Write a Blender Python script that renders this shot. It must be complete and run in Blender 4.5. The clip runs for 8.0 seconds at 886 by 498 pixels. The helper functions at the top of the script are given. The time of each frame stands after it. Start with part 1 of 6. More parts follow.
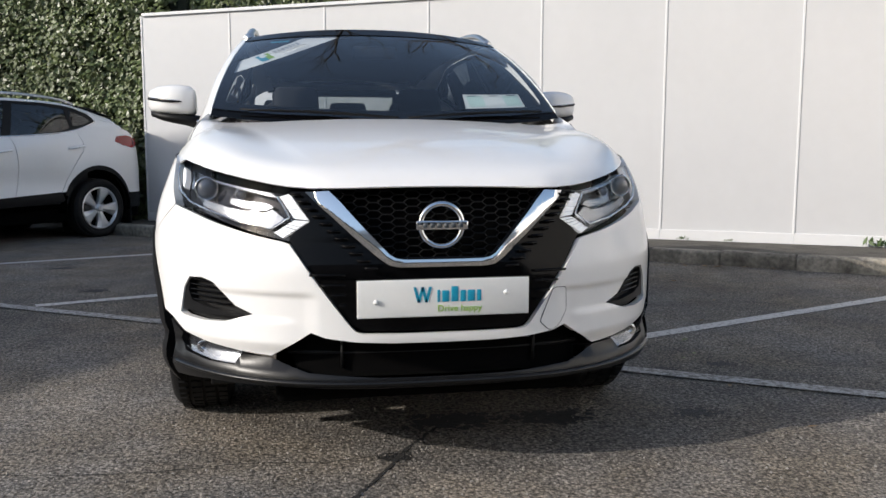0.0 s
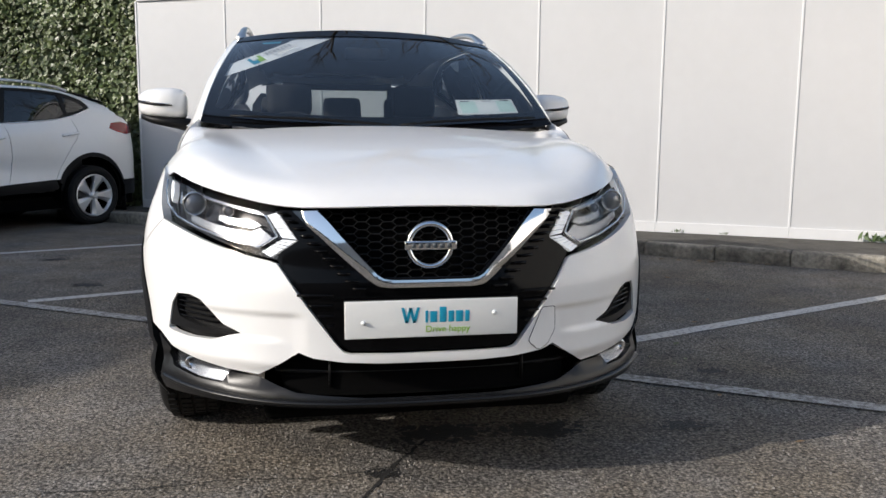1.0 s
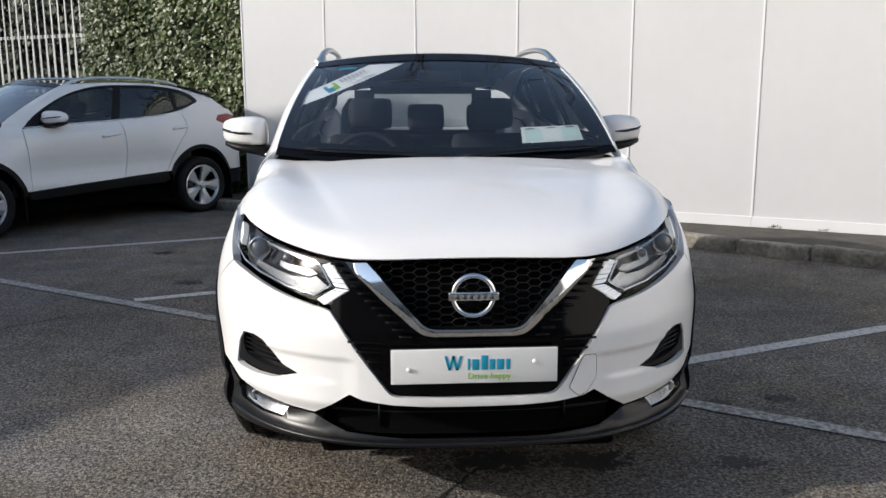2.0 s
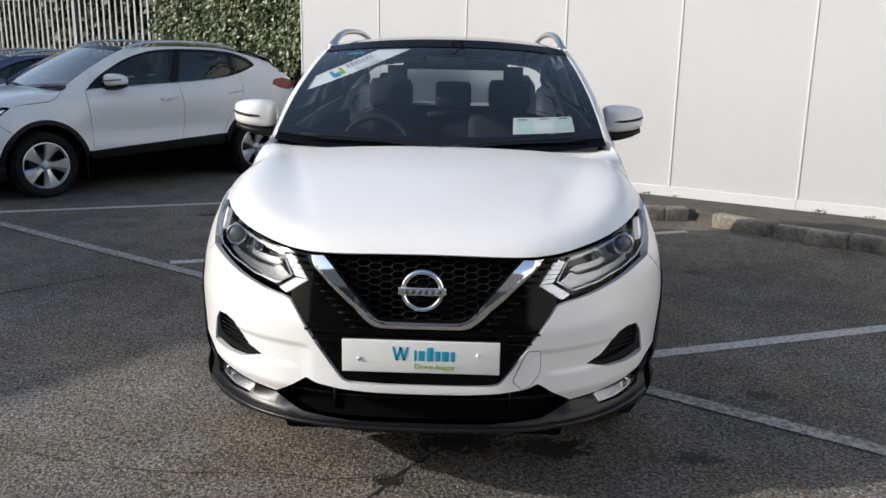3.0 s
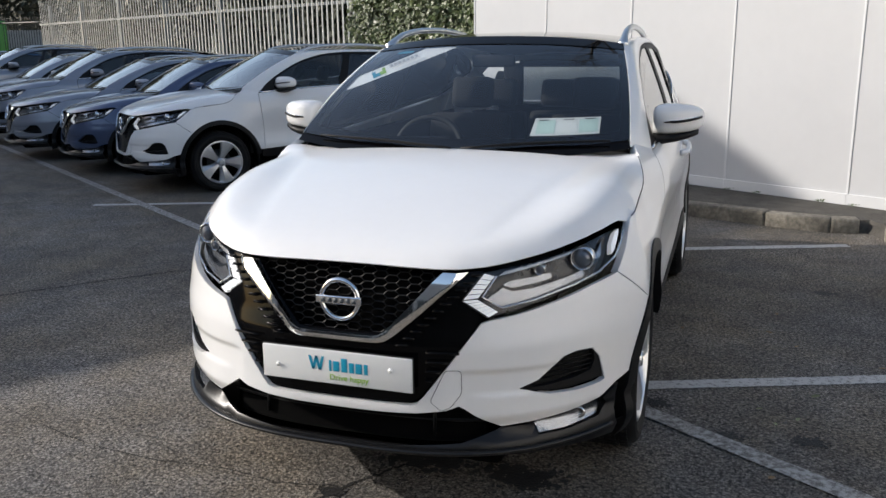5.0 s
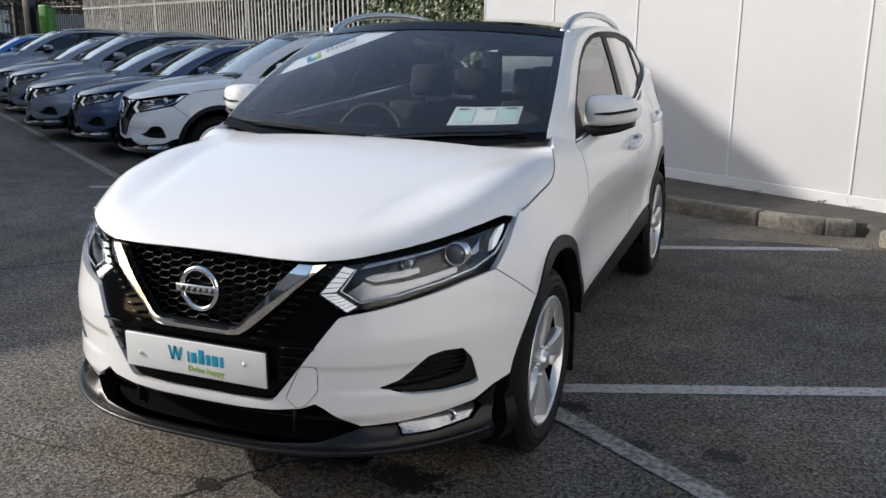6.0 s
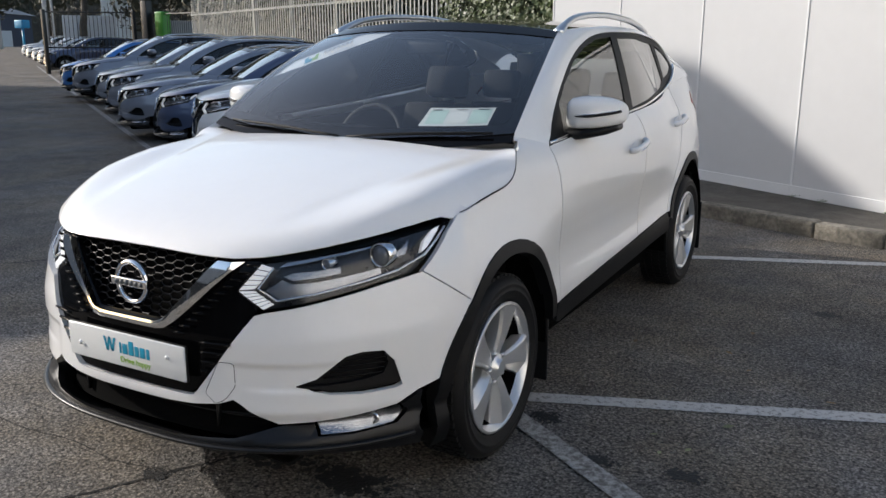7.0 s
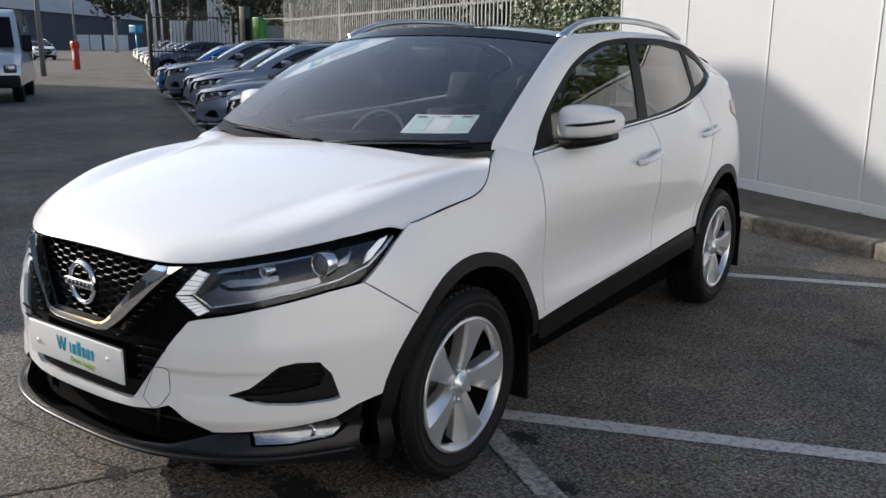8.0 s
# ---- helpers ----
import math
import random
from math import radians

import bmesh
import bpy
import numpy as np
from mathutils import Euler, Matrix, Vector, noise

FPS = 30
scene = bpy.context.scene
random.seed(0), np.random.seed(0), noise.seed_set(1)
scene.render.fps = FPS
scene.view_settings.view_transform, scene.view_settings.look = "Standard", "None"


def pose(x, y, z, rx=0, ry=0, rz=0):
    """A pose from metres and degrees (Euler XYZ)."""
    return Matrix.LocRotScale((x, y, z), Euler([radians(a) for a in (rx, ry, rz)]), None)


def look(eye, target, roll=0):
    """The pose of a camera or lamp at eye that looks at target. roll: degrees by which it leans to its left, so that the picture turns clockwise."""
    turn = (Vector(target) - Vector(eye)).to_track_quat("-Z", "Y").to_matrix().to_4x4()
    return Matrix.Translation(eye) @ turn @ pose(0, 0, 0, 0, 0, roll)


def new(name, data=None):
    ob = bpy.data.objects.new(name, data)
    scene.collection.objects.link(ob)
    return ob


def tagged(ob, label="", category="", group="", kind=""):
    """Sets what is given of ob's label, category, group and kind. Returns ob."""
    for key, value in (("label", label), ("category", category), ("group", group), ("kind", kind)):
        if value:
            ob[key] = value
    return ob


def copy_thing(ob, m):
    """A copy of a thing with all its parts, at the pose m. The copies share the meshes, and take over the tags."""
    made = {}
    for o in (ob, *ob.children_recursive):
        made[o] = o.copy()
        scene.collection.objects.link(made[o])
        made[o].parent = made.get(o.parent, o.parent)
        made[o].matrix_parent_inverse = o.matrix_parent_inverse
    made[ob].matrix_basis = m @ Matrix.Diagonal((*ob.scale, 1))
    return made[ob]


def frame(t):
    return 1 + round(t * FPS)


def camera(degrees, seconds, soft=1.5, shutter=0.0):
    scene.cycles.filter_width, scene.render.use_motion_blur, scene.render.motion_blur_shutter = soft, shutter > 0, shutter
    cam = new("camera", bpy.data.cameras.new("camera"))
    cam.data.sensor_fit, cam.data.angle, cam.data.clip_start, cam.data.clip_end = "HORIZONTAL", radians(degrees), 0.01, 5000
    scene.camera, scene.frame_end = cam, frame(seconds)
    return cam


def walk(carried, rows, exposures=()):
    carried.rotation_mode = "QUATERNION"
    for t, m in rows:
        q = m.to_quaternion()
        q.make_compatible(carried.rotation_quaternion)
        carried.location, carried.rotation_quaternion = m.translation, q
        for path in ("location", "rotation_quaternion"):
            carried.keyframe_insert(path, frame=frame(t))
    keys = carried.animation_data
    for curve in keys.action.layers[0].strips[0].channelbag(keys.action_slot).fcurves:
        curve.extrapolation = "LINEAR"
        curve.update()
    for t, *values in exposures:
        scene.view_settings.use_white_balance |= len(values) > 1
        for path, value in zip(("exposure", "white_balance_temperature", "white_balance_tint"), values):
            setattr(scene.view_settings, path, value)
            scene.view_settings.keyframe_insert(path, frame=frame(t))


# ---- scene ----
cam = camera(54.9, 8.0)
# seconds, eye, target, roll
PATH = [
    (0, (-0.472, -2.475, 0.994), (-0.101, -0.524, 0.758), 0.1),
    (0.5, (-0.462, -2.458, 1.03), (-0.117, -0.505, 0.775), 0.2),
    (1, (-0.44, -2.453, 1.116), (-0.065, -0.509, 0.83), 0.5),
    (1.5, (-0.386, -2.464, 1.265), (-0.041, -0.521, 0.942), 0.7),
    (1.7, (-0.34, -2.494, 1.319), (-0.084, -0.54, 0.98), 0.3),
    (3, (0.157, -2.662, 1.55), (0.091, -0.718, 1.086), 1.0),
    (3.5, (0.397, -2.661, 1.558), (0.272, -0.727, 1.062), 1.1),
    (4, (0.639, -2.514, 1.545), (0.354, -0.593, 1.064), 1.3),
    (4.2, (0.742, -2.455, 1.551), (0.379, -0.543, 1.088), 1.0),
    (5.5, (1.395, -2.199, 1.545), (0.689, -0.391, 1.06), -0.6),
    (6, (1.632, -2.006, 1.523), (0.902, -0.21, 1.034), 0.3),
    (6.5, (1.858, -1.839, 1.522), (1.004, -0.093, 1.055), -0.4),
    (7, (2.115, -1.731, 1.507), (1.161, -0.04, 1.027), 0.1),
    (7.5, (2.315, -1.622, 1.521), (1.245, -0.005, 1.031), 0.3),
    (8, (2.445, -1.404, 1.505), (1.305, 0.171, 1.037), 0.4),
]
walk(cam, [(t, look(eye, target, roll)) for t, eye, target, roll in PATH], exposures=((0, 0.22, 6850, 11), (8, 0.22, 6850, 11)))

# ---- light ----
SUN_WAY = Vector((2.3, 0.45, -1.0))
world = bpy.data.worlds.new("sky")
scene.world = world
world.use_nodes = True
_sky = world.node_tree.nodes.new("ShaderNodeTexSky")
_sky.sky_type, _sky.sun_disc = "NISHITA", False
_sky.dust_density, _sky.ozone_density = 1.2, 0.8
_sky.sun_elevation = math.atan2(1.0, math.hypot(2.3, 0.45))
_sky.sun_rotation = math.atan2(-2.3, -0.45)
world.node_tree.links.new(_sky.outputs[0], world.node_tree.nodes["Background"].inputs[0])
world.node_tree.nodes["Background"].inputs[1].default_value = 0.185
sun = new("sun", bpy.data.lights.new("sun", "SUN"))
sun.data.energy, sun.data.angle, sun.data.color = 3.7, radians(0.53), (1.0, 0.98, 0.95)
sun.rotation_euler = SUN_WAY.to_track_quat("-Z", "Y").to_euler()


# ---- materials ----
def material(name, color, rough=0.5, metal=0.0, vary=0.0, scale=8.0, bump=0.0, bump_scale=60.0, coat=0.0, spec=0.5, by_object=0.0):
    """A surface with colour variation at two scales and fine relief."""
    m = bpy.data.materials.new(name)
    m.use_nodes = True
    nt = m.node_tree
    b = nt.nodes["Principled BSDF"]
    b.inputs["Base Color"].default_value = (*color, 1)
    b.inputs["Roughness"].default_value = rough
    b.inputs["Metallic"].default_value = metal
    b.inputs["Coat Weight"].default_value = coat
    b.inputs["Coat Roughness"].default_value = 0.03
    b.inputs["Specular IOR Level"].default_value = spec
    co = nt.nodes.new("ShaderNodeTexCoord")
    if vary or by_object:
        mix = nt.nodes.new("ShaderNodeMix")
        mix.data_type, mix.blend_type = "RGBA", "MULTIPLY"
        mix.inputs[0].default_value = 1.0
        mix.inputs[6].default_value = (*color, 1)
        total = None
        for k, (sc, w) in enumerate(((scale, 1.0), (scale * 9.3, 0.6))):
            n = nt.nodes.new("ShaderNodeTexNoise")
            n.inputs["Scale"].default_value, n.inputs["Detail"].default_value = sc, 5
            nt.links.new(co.outputs["Object"], n.inputs["Vector"])
            r = nt.nodes.new("ShaderNodeMapRange")
            r.inputs[1].default_value, r.inputs[2].default_value = 0.3, 0.7
            r.inputs[3].default_value, r.inputs[4].default_value = 1 - vary * w, 1 + vary * w
            nt.links.new(n.outputs["Fac"], r.inputs[0])
            if total is None:
                total = r.outputs[0]
            else:
                mu = nt.nodes.new("ShaderNodeMath")
                mu.operation = "MULTIPLY"
                nt.links.new(total, mu.inputs[0])
                nt.links.new(r.outputs[0], mu.inputs[1])
                total = mu.outputs[0]
        if by_object:
            oi = nt.nodes.new("ShaderNodeObjectInfo")
            r = nt.nodes.new("ShaderNodeMapRange")
            r.inputs[3].default_value, r.inputs[4].default_value = 1 - by_object, 1 + by_object
            nt.links.new(oi.outputs["Random"], r.inputs[0])
            mu = nt.nodes.new("ShaderNodeMath")
            mu.operation = "MULTIPLY"
            nt.links.new(total, mu.inputs[0])
            nt.links.new(r.outputs[0], mu.inputs[1])
            total = mu.outputs[0]
        nt.links.new(total, mix.inputs[7])
        nt.links.new(mix.outputs[2], b.inputs["Base Color"])
    if bump:
        n = nt.nodes.new("ShaderNodeTexNoise")
        n.inputs["Scale"].default_value, n.inputs["Detail"].default_value = bump_scale, 6
        nt.links.new(co.outputs["Object"], n.inputs["Vector"])
        bp = nt.nodes.new("ShaderNodeBump")
        bp.inputs["Strength"].default_value, bp.inputs["Distance"].default_value = bump, 0.01
        nt.links.new(n.outputs["Fac"], bp.inputs["Height"])
        nt.links.new(bp.outputs[0], b.inputs["Normal"])
    return m


def glass(name, tint, ior=1.5, gain=1.0):
    """A thin pane: clear by its tint, with a mirror sheen that grows at a slant."""
    m = bpy.data.materials.new(name)
    m.use_nodes = True
    nt = m.node_tree
    nt.nodes.remove(nt.nodes["Principled BSDF"])
    fr = nt.nodes.new("ShaderNodeFresnel")
    fr.inputs[0].default_value = ior
    mu = nt.nodes.new("ShaderNodeMath")
    mu.operation, mu.use_clamp = "MULTIPLY", True
    mu.inputs[1].default_value = gain
    tr, gl, mx = nt.nodes.new("ShaderNodeBsdfTransparent"), nt.nodes.new("ShaderNodeBsdfGlossy"), nt.nodes.new("ShaderNodeMixShader")
    tr.inputs[0].default_value = (*tint, 1)
    gl.inputs["Roughness"].default_value = 0.01
    nt.links.new(fr.outputs[0], mu.inputs[0])
    nt.links.new(mu.outputs[0], mx.inputs[0])
    nt.links.new(tr.outputs[0], mx.inputs[1])
    nt.links.new(gl.outputs[0], mx.inputs[2])
    nt.links.new(mx.outputs[0], nt.nodes["Material Output"].inputs[0])
    return m


def asphalt_material():
    """Weathered asphalt: brownish stones of about a centimetre, dark pits between them, broad stains."""
    m = material("asphalt", (0.16, 0.145, 0.125), 0.86, spec=0.3)
    nt = m.node_tree
    b = nt.nodes["Principled BSDF"]
    co = nt.nodes.new("ShaderNodeTexCoord")

    def noise_at(scale, detail, rough=0.5):
        n = nt.nodes.new("ShaderNodeTexNoise")
        n.inputs["Scale"].default_value, n.inputs["Detail"].default_value, n.inputs["Roughness"].default_value = scale, detail, rough
        nt.links.new(co.outputs["Object"], n.inputs["Vector"])
        return n.outputs["Fac"]

    def ranged(value, a0, a1, b0, b1):
        r = nt.nodes.new("ShaderNodeMapRange")
        for k, v in enumerate((a0, a1, b0, b1)):
            r.inputs[k + 1].default_value = v
        nt.links.new(value, r.inputs[0])
        return r.outputs[0]

    def times(u, v):
        mu = nt.nodes.new("ShaderNodeMath")
        mu.operation = "MULTIPLY"
        nt.links.new(u, mu.inputs[0])
        nt.links.new(v, mu.inputs[1])
        return mu.outputs[0]

    stones = nt.nodes.new("ShaderNodeTexVoronoi")
    stones.inputs["Scale"].default_value = 105
    fine = nt.nodes.new("ShaderNodeTexVoronoi")
    fine.inputs["Scale"].default_value = 260
    for n in (stones, fine):
        nt.links.new(co.outputs["Object"], n.inputs["Vector"])
    tone = nt.nodes.new("ShaderNodeSeparateColor")
    nt.links.new(stones.outputs["Color"], tone.inputs[0])
    pits = ranged(noise_at(62, 4, 0.65), 0.36, 0.55, 0.22, 1.15)
    value = times(ranged(tone.outputs[0], 0, 1, 0.6, 1.45), ranged(stones.outputs["Distance"], 0.25, 0.75, 1.12, 0.5))
    value = times(value, pits)
    value = times(value, ranged(fine.outputs["Distance"], 0.1, 0.8, 1.1, 0.8))
    value = times(value, ranged(noise_at(0.5, 7, 0.6), 0.34, 0.66, 0.7, 1.3))
    value = times(value, ranged(noise_at(3.4, 6, 0.6), 0.32, 0.68, 0.76, 1.2))
    hue = nt.nodes.new("ShaderNodeMix")
    hue.data_type = "RGBA"
    hue.inputs[6].default_value, hue.inputs[7].default_value = (0.205, 0.192, 0.18, 1), (0.235, 0.197, 0.15, 1)
    nt.links.new(ranged(noise_at(1.3, 6, 0.65), 0.35, 0.65, 0, 1), hue.inputs[0])
    mx = nt.nodes.new("ShaderNodeMix")
    mx.data_type, mx.blend_type = "RGBA", "MULTIPLY"
    mx.inputs[0].default_value = 1
    nt.links.new(hue.outputs[2], mx.inputs[6])
    nt.links.new(value, mx.inputs[7])
    nt.links.new(mx.outputs[2], b.inputs["Base Color"])
    bp = nt.nodes.new("ShaderNodeBump")
    bp.inputs["Strength"].default_value, bp.inputs["Distance"].default_value = 0.45, 0.006
    nt.links.new(times(ranged(stones.outputs["Distance"], 0.1, 0.8, 1, 0), pits), bp.inputs["Height"])
    nt.links.new(bp.outputs[0], b.inputs["Normal"])
    return m


def worn_paint(name, color, under, lo, hi):
    """Road paint, worn through in specks."""
    m = material(name, color, 0.7)
    nt = m.node_tree
    b = nt.nodes["Principled BSDF"]
    co = nt.nodes.new("ShaderNodeTexCoord")
    n = nt.nodes.new("ShaderNodeTexNoise")
    n.inputs["Scale"].default_value, n.inputs["Detail"].default_value, n.inputs["Roughness"].default_value = 38, 9, 0.75
    nt.links.new(co.outputs["Object"], n.inputs["Vector"])
    ramp = nt.nodes.new("ShaderNodeValToRGB")
    ramp.color_ramp.elements[0].position, ramp.color_ramp.elements[0].color = lo, (*under, 1)
    ramp.color_ramp.elements[1].position, ramp.color_ramp.elements[1].color = hi, (*color, 1)
    nt.links.new(n.outputs["Fac"], ramp.inputs[0])
    nt.links.new(ramp.outputs[0], b.inputs["Base Color"])
    return m


PAINT_WHITE = material("white_car_paint", (0.8, 0.795, 0.785), 0.3, coat=0.75, spec=0.3, vary=0.012, scale=3)
PAINT_DARK_GREY = material("dark_grey_car_paint", (0.27, 0.285, 0.33), 0.3, 0.4, coat=1.0, vary=0.03)
PAINT_MID_GREY = material("grey_car_paint", (0.38, 0.39, 0.43), 0.3, 0.4, coat=1.0, vary=0.03)
PAINT_NAVY = material("navy_car_paint", (0.06, 0.085, 0.16), 0.3, 0.3, coat=1.0, vary=0.03)
PAINT_BLUE = material("blue_car_paint", (0.03, 0.2, 0.55), 0.3, 0.3, coat=1.0, vary=0.03)
PAINT_SILVER = material("silver_car_paint", (0.55, 0.56, 0.57), 0.3, 0.6, coat=1.0, vary=0.03)
GLOSS_BLACK = material("gloss_black", (0.003, 0.003, 0.0034), 0.08, coat=0.0, spec=0.12, vary=0.02)
TRIM_BLACK = material("black_plastic", (0.005, 0.005, 0.0054), 0.5, spec=0.22, vary=0.12, scale=20, bump=0.05, bump_scale=400)
LIP_GREY = material("satin_grey_plastic", (0.007, 0.0072, 0.008), 0.34, spec=0.32, vary=0.1, scale=15, bump=0.04, bump_scale=400)
BLADE_GREY = material("bevelled_grey_plastic", (0.007, 0.007, 0.0075), 0.35, spec=0.3, vary=0.1)
# almost no albedo: shade of recesses and gaps put into the colour
SHADOW_BLACK = material("shadow_black_lining", (0.002, 0.002, 0.002), 0.95, spec=0.05, vary=0.1)
CHROME = material("chrome", (0.86, 0.87, 0.88), 0.06, 1.0)
SATIN_METAL = material("satin_aluminium", (0.62, 0.63, 0.64), 0.28, 1.0, vary=0.03)
ALLOY = material("alloy_silver", (0.66, 0.67, 0.68), 0.3, 0.75, coat=0.5, vary=0.03)
BRAKE_STEEL = material("brake_steel", (0.12, 0.12, 0.12), 0.45, 0.9, vary=0.15, scale=25)
RUBBER = material("tyre_rubber", (0.0085, 0.0085, 0.0088), 0.6, spec=0.22, vary=0.25, scale=14, bump=0.1, bump_scale=120)
SCREEN_GLASS = glass("windscreen_glass", (0.78, 0.84, 0.87), 1.5, 2.0)
PRIVACY_GLASS = glass("tinted_glass", (0.10, 0.105, 0.11), 1.5, 2.0)
SIDE_GLASS = glass("side_glass", (0.56, 0.61, 0.61), 1.5, 1.6)
LAMP_GLASS = glass("lamp_lens", (0.95, 0.96, 0.98), 1.45, 0.35)
REAR_GLASS = glass("rear_window_glass", (0.42, 0.45, 0.45), 1.5, 1.5)
ROOF_GLASS = material("roof_glass", (0.003, 0.003, 0.0035), 0.03, coat=0.0, spec=0.2, vary=0.02)
LAMP_SILVER = material("lamp_reflector", (0.3, 0.31, 0.33), 0.25, 1.0, vary=0.1, scale=30, bump=0.08, bump_scale=60)
PROJECTOR = material("projector_lens_glass", (0.10, 0.11, 0.13), 0.04, 0.3, coat=1.0, vary=0.05)
LAMP_DARK = material("lamp_bezel", (0.012, 0.0135, 0.018), 0.12, 0.0, vary=0.1)
LAMP_CLEAR = material("clear_light_guide", (0.85, 0.88, 0.9), 0.15, vary=0.05, scale=40)
# the running lights are on
LAMP_CLEAR.node_tree.nodes["Principled BSDF"].inputs["Emission Color"].default_value = (1, 1, 1, 1)
LAMP_CLEAR.node_tree.nodes["Principled BSDF"].inputs["Emission Strength"].default_value = 0.22
RED_LENS = material("red_lens", (0.24, 0.008, 0.007), 0.15, coat=0.2, vary=0.05)
SEAT_CLOTH = material("dark_seat_cloth", (0.008, 0.008, 0.009), 0.85, vary=0.2, scale=30)
DASH = material("dashboard_plastic", (0.011, 0.011, 0.012), 0.7, vary=0.1)
PLATE_WHITE = material("plate_white", (0.74, 0.75, 0.74), 0.3, vary=0.015, coat=0.4)
PAPER = material("paper", (0.78, 0.8, 0.79), 0.7, vary=0.03)
PAPER_GREEN = material("pale_green_paper", (0.58, 0.74, 0.7), 0.7, vary=0.05)
BANNER_WHITE = material("banner_white", (0.82, 0.83, 0.84), 0.5, vary=0.02)
TEAL = material("teal_ink", (0.0, 0.27, 0.42), 0.4, vary=0.03)
LEAF_GREEN = material("green_ink", (0.25, 0.45, 0.03), 0.4, vary=0.03)
DARK_INK = material("dark_ink", (0.05, 0.06, 0.07), 0.5, vary=0.05)
ASPHALT = asphalt_material()
LINE_PAINT = worn_paint("worn_line_paint", (0.5, 0.49, 0.47), (0.13, 0.12, 0.11), 0.36, 0.5)
FADED_PAINT = worn_paint("faded_line_paint", (0.4, 0.39, 0.37), (0.12, 0.11, 0.1), 0.42, 0.58)
WALL_WHITE = material("white_panel", (0.55, 0.55, 0.553), 0.45, vary=0.02, scale=0.9, bump=0.02, bump_scale=30)
WALL_TRIM = material("white_joint_trim", (0.68, 0.68, 0.68), 0.35, vary=0.02)
CONCRETE = material("kerb_concrete", (0.21, 0.19, 0.155), 0.9, vary=0.6, scale=3.2, bump=0.7, bump_scale=60, by_object=0.3)
SOIL = material("gritty_verge", (0.075, 0.068, 0.058), 0.95, vary=0.3, scale=6, bump=0.8, bump_scale=90)
GALV = material("galvanised_steel", (0.3, 0.315, 0.315), 0.5, 0.55, vary=0.12, scale=12, by_object=0.1)
IVY = material("ivy_leaf", (0.085, 0.112, 0.035), 0.45, vary=0.4, scale=3.0, spec=0.6)
# near-black colour stands in for the shade deep among leaves
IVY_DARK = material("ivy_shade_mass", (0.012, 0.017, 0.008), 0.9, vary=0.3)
SHRUB_LEAF = material("shrub_leaf", (0.034, 0.042, 0.018), 0.55, vary=0.4, scale=2.5)
BARK = material("bark", (0.06, 0.05, 0.04), 0.9, vary=0.3, scale=8, bump=0.5, bump_scale=40)
GATE_BLACK = material("black_painted_steel", (0.012, 0.012, 0.013), 0.45, vary=0.1)


# ---- building blocks ----
def part(name, bm, mat, parent=None, label="", smooth_shade=True):
    """Links a bmesh as one mesh object, under a thing or a part if one is given."""
    me = bpy.data.meshes.new(name)
    bm.to_mesh(me)
    bm.free()
    me.materials.append(mat)
    if smooth_shade:
        for p in me.polygons:
            p.use_smooth = True
    ob = new(name, me)
    if parent is not None:
        ob.parent = parent
    if label:
        tagged(ob, label)
    return ob


def sharp(ob, degrees=35):
    ob.data.set_sharp_from_angle(angle=radians(degrees))
    return ob


def box(bm, lo, hi, bevel=0.0, m=None):
    """A box from corner to corner, its edges rounded by bevel."""
    made = bmesh.ops.create_cube(bm, size=1.0)["verts"]
    for v in made:
        v.co = Vector([(lo[i] + hi[i]) / 2 + v.co[i] * (hi[i] - lo[i]) for i in range(3)])
    if bevel:
        edges = list({e for v in made for e in v.link_edges})
        made = list(set(bmesh.ops.bevel(bm, geom=edges, offset=bevel, segments=2, affect="EDGES", profile=0.6)["verts"]) | {v for v in made if v.is_valid})
    if m is not None:
        bmesh.ops.transform(bm, matrix=m, verts=made)
    return made


def lathe(bm, profile, n=48, axis="x", centre=(0, 0, 0), closed=True):
    """A body of revolution: profile pairs are (along the axis, radius)."""
    rings = []
    for i in range(n):
        a = 2 * math.pi * i / n
        ring = []
        for h, r in profile:
            if axis == "x":
                p = (h, r * math.cos(a), r * math.sin(a))
            elif axis == "y":
                p = (r * math.cos(a), h, r * math.sin(a))
            else:
                p = (r * math.cos(a), r * math.sin(a), h)
            ring.append(bm.verts.new(Vector(p) + Vector(centre)))
        rings.append(ring)
    for i in range(n):
        a, b = rings[i], rings[(i + 1) % n]
        for j in range(len(profile) - 1):
            bm.faces.new((a[j], b[j], b[j + 1], a[j + 1]))
    bmesh.ops.remove_doubles(bm, verts=bm.verts, dist=1e-5)
    bmesh.ops.recalc_face_normals(bm, faces=bm.faces)


def tube(bm, points, radius, sides=8, flat=1.0, caps=True):
    """A round bar along points; radius is a number or one for each point."""
    pts = [Vector(p) for p in points]
    rings = []
    for i, p in enumerate(pts):
        d = (pts[min(i + 1, len(pts) - 1)] - pts[max(i - 1, 0)]).normalized()
        side = d.cross(Vector((0, 0, 1)))
        if side.length < 1e-3:
            side = d.cross(Vector((0, 1, 0)))
        side.normalize()
        up = side.cross(d).normalized()
        r = radius[i] if isinstance(radius, (list, tuple)) else radius
        rings.append([bm.verts.new(p + side * math.cos(2 * math.pi * k / sides) * r + up * math.sin(2 * math.pi * k / sides) * r * flat) for k in range(sides)])
    for a, b in zip(rings, rings[1:]):
        for k in range(sides):
            bm.faces.new((a[k], a[(k + 1) % sides], b[(k + 1) % sides], b[k]))
    if caps:
        bm.faces.new(rings[0][::-1])
        bm.faces.new(rings[-1])


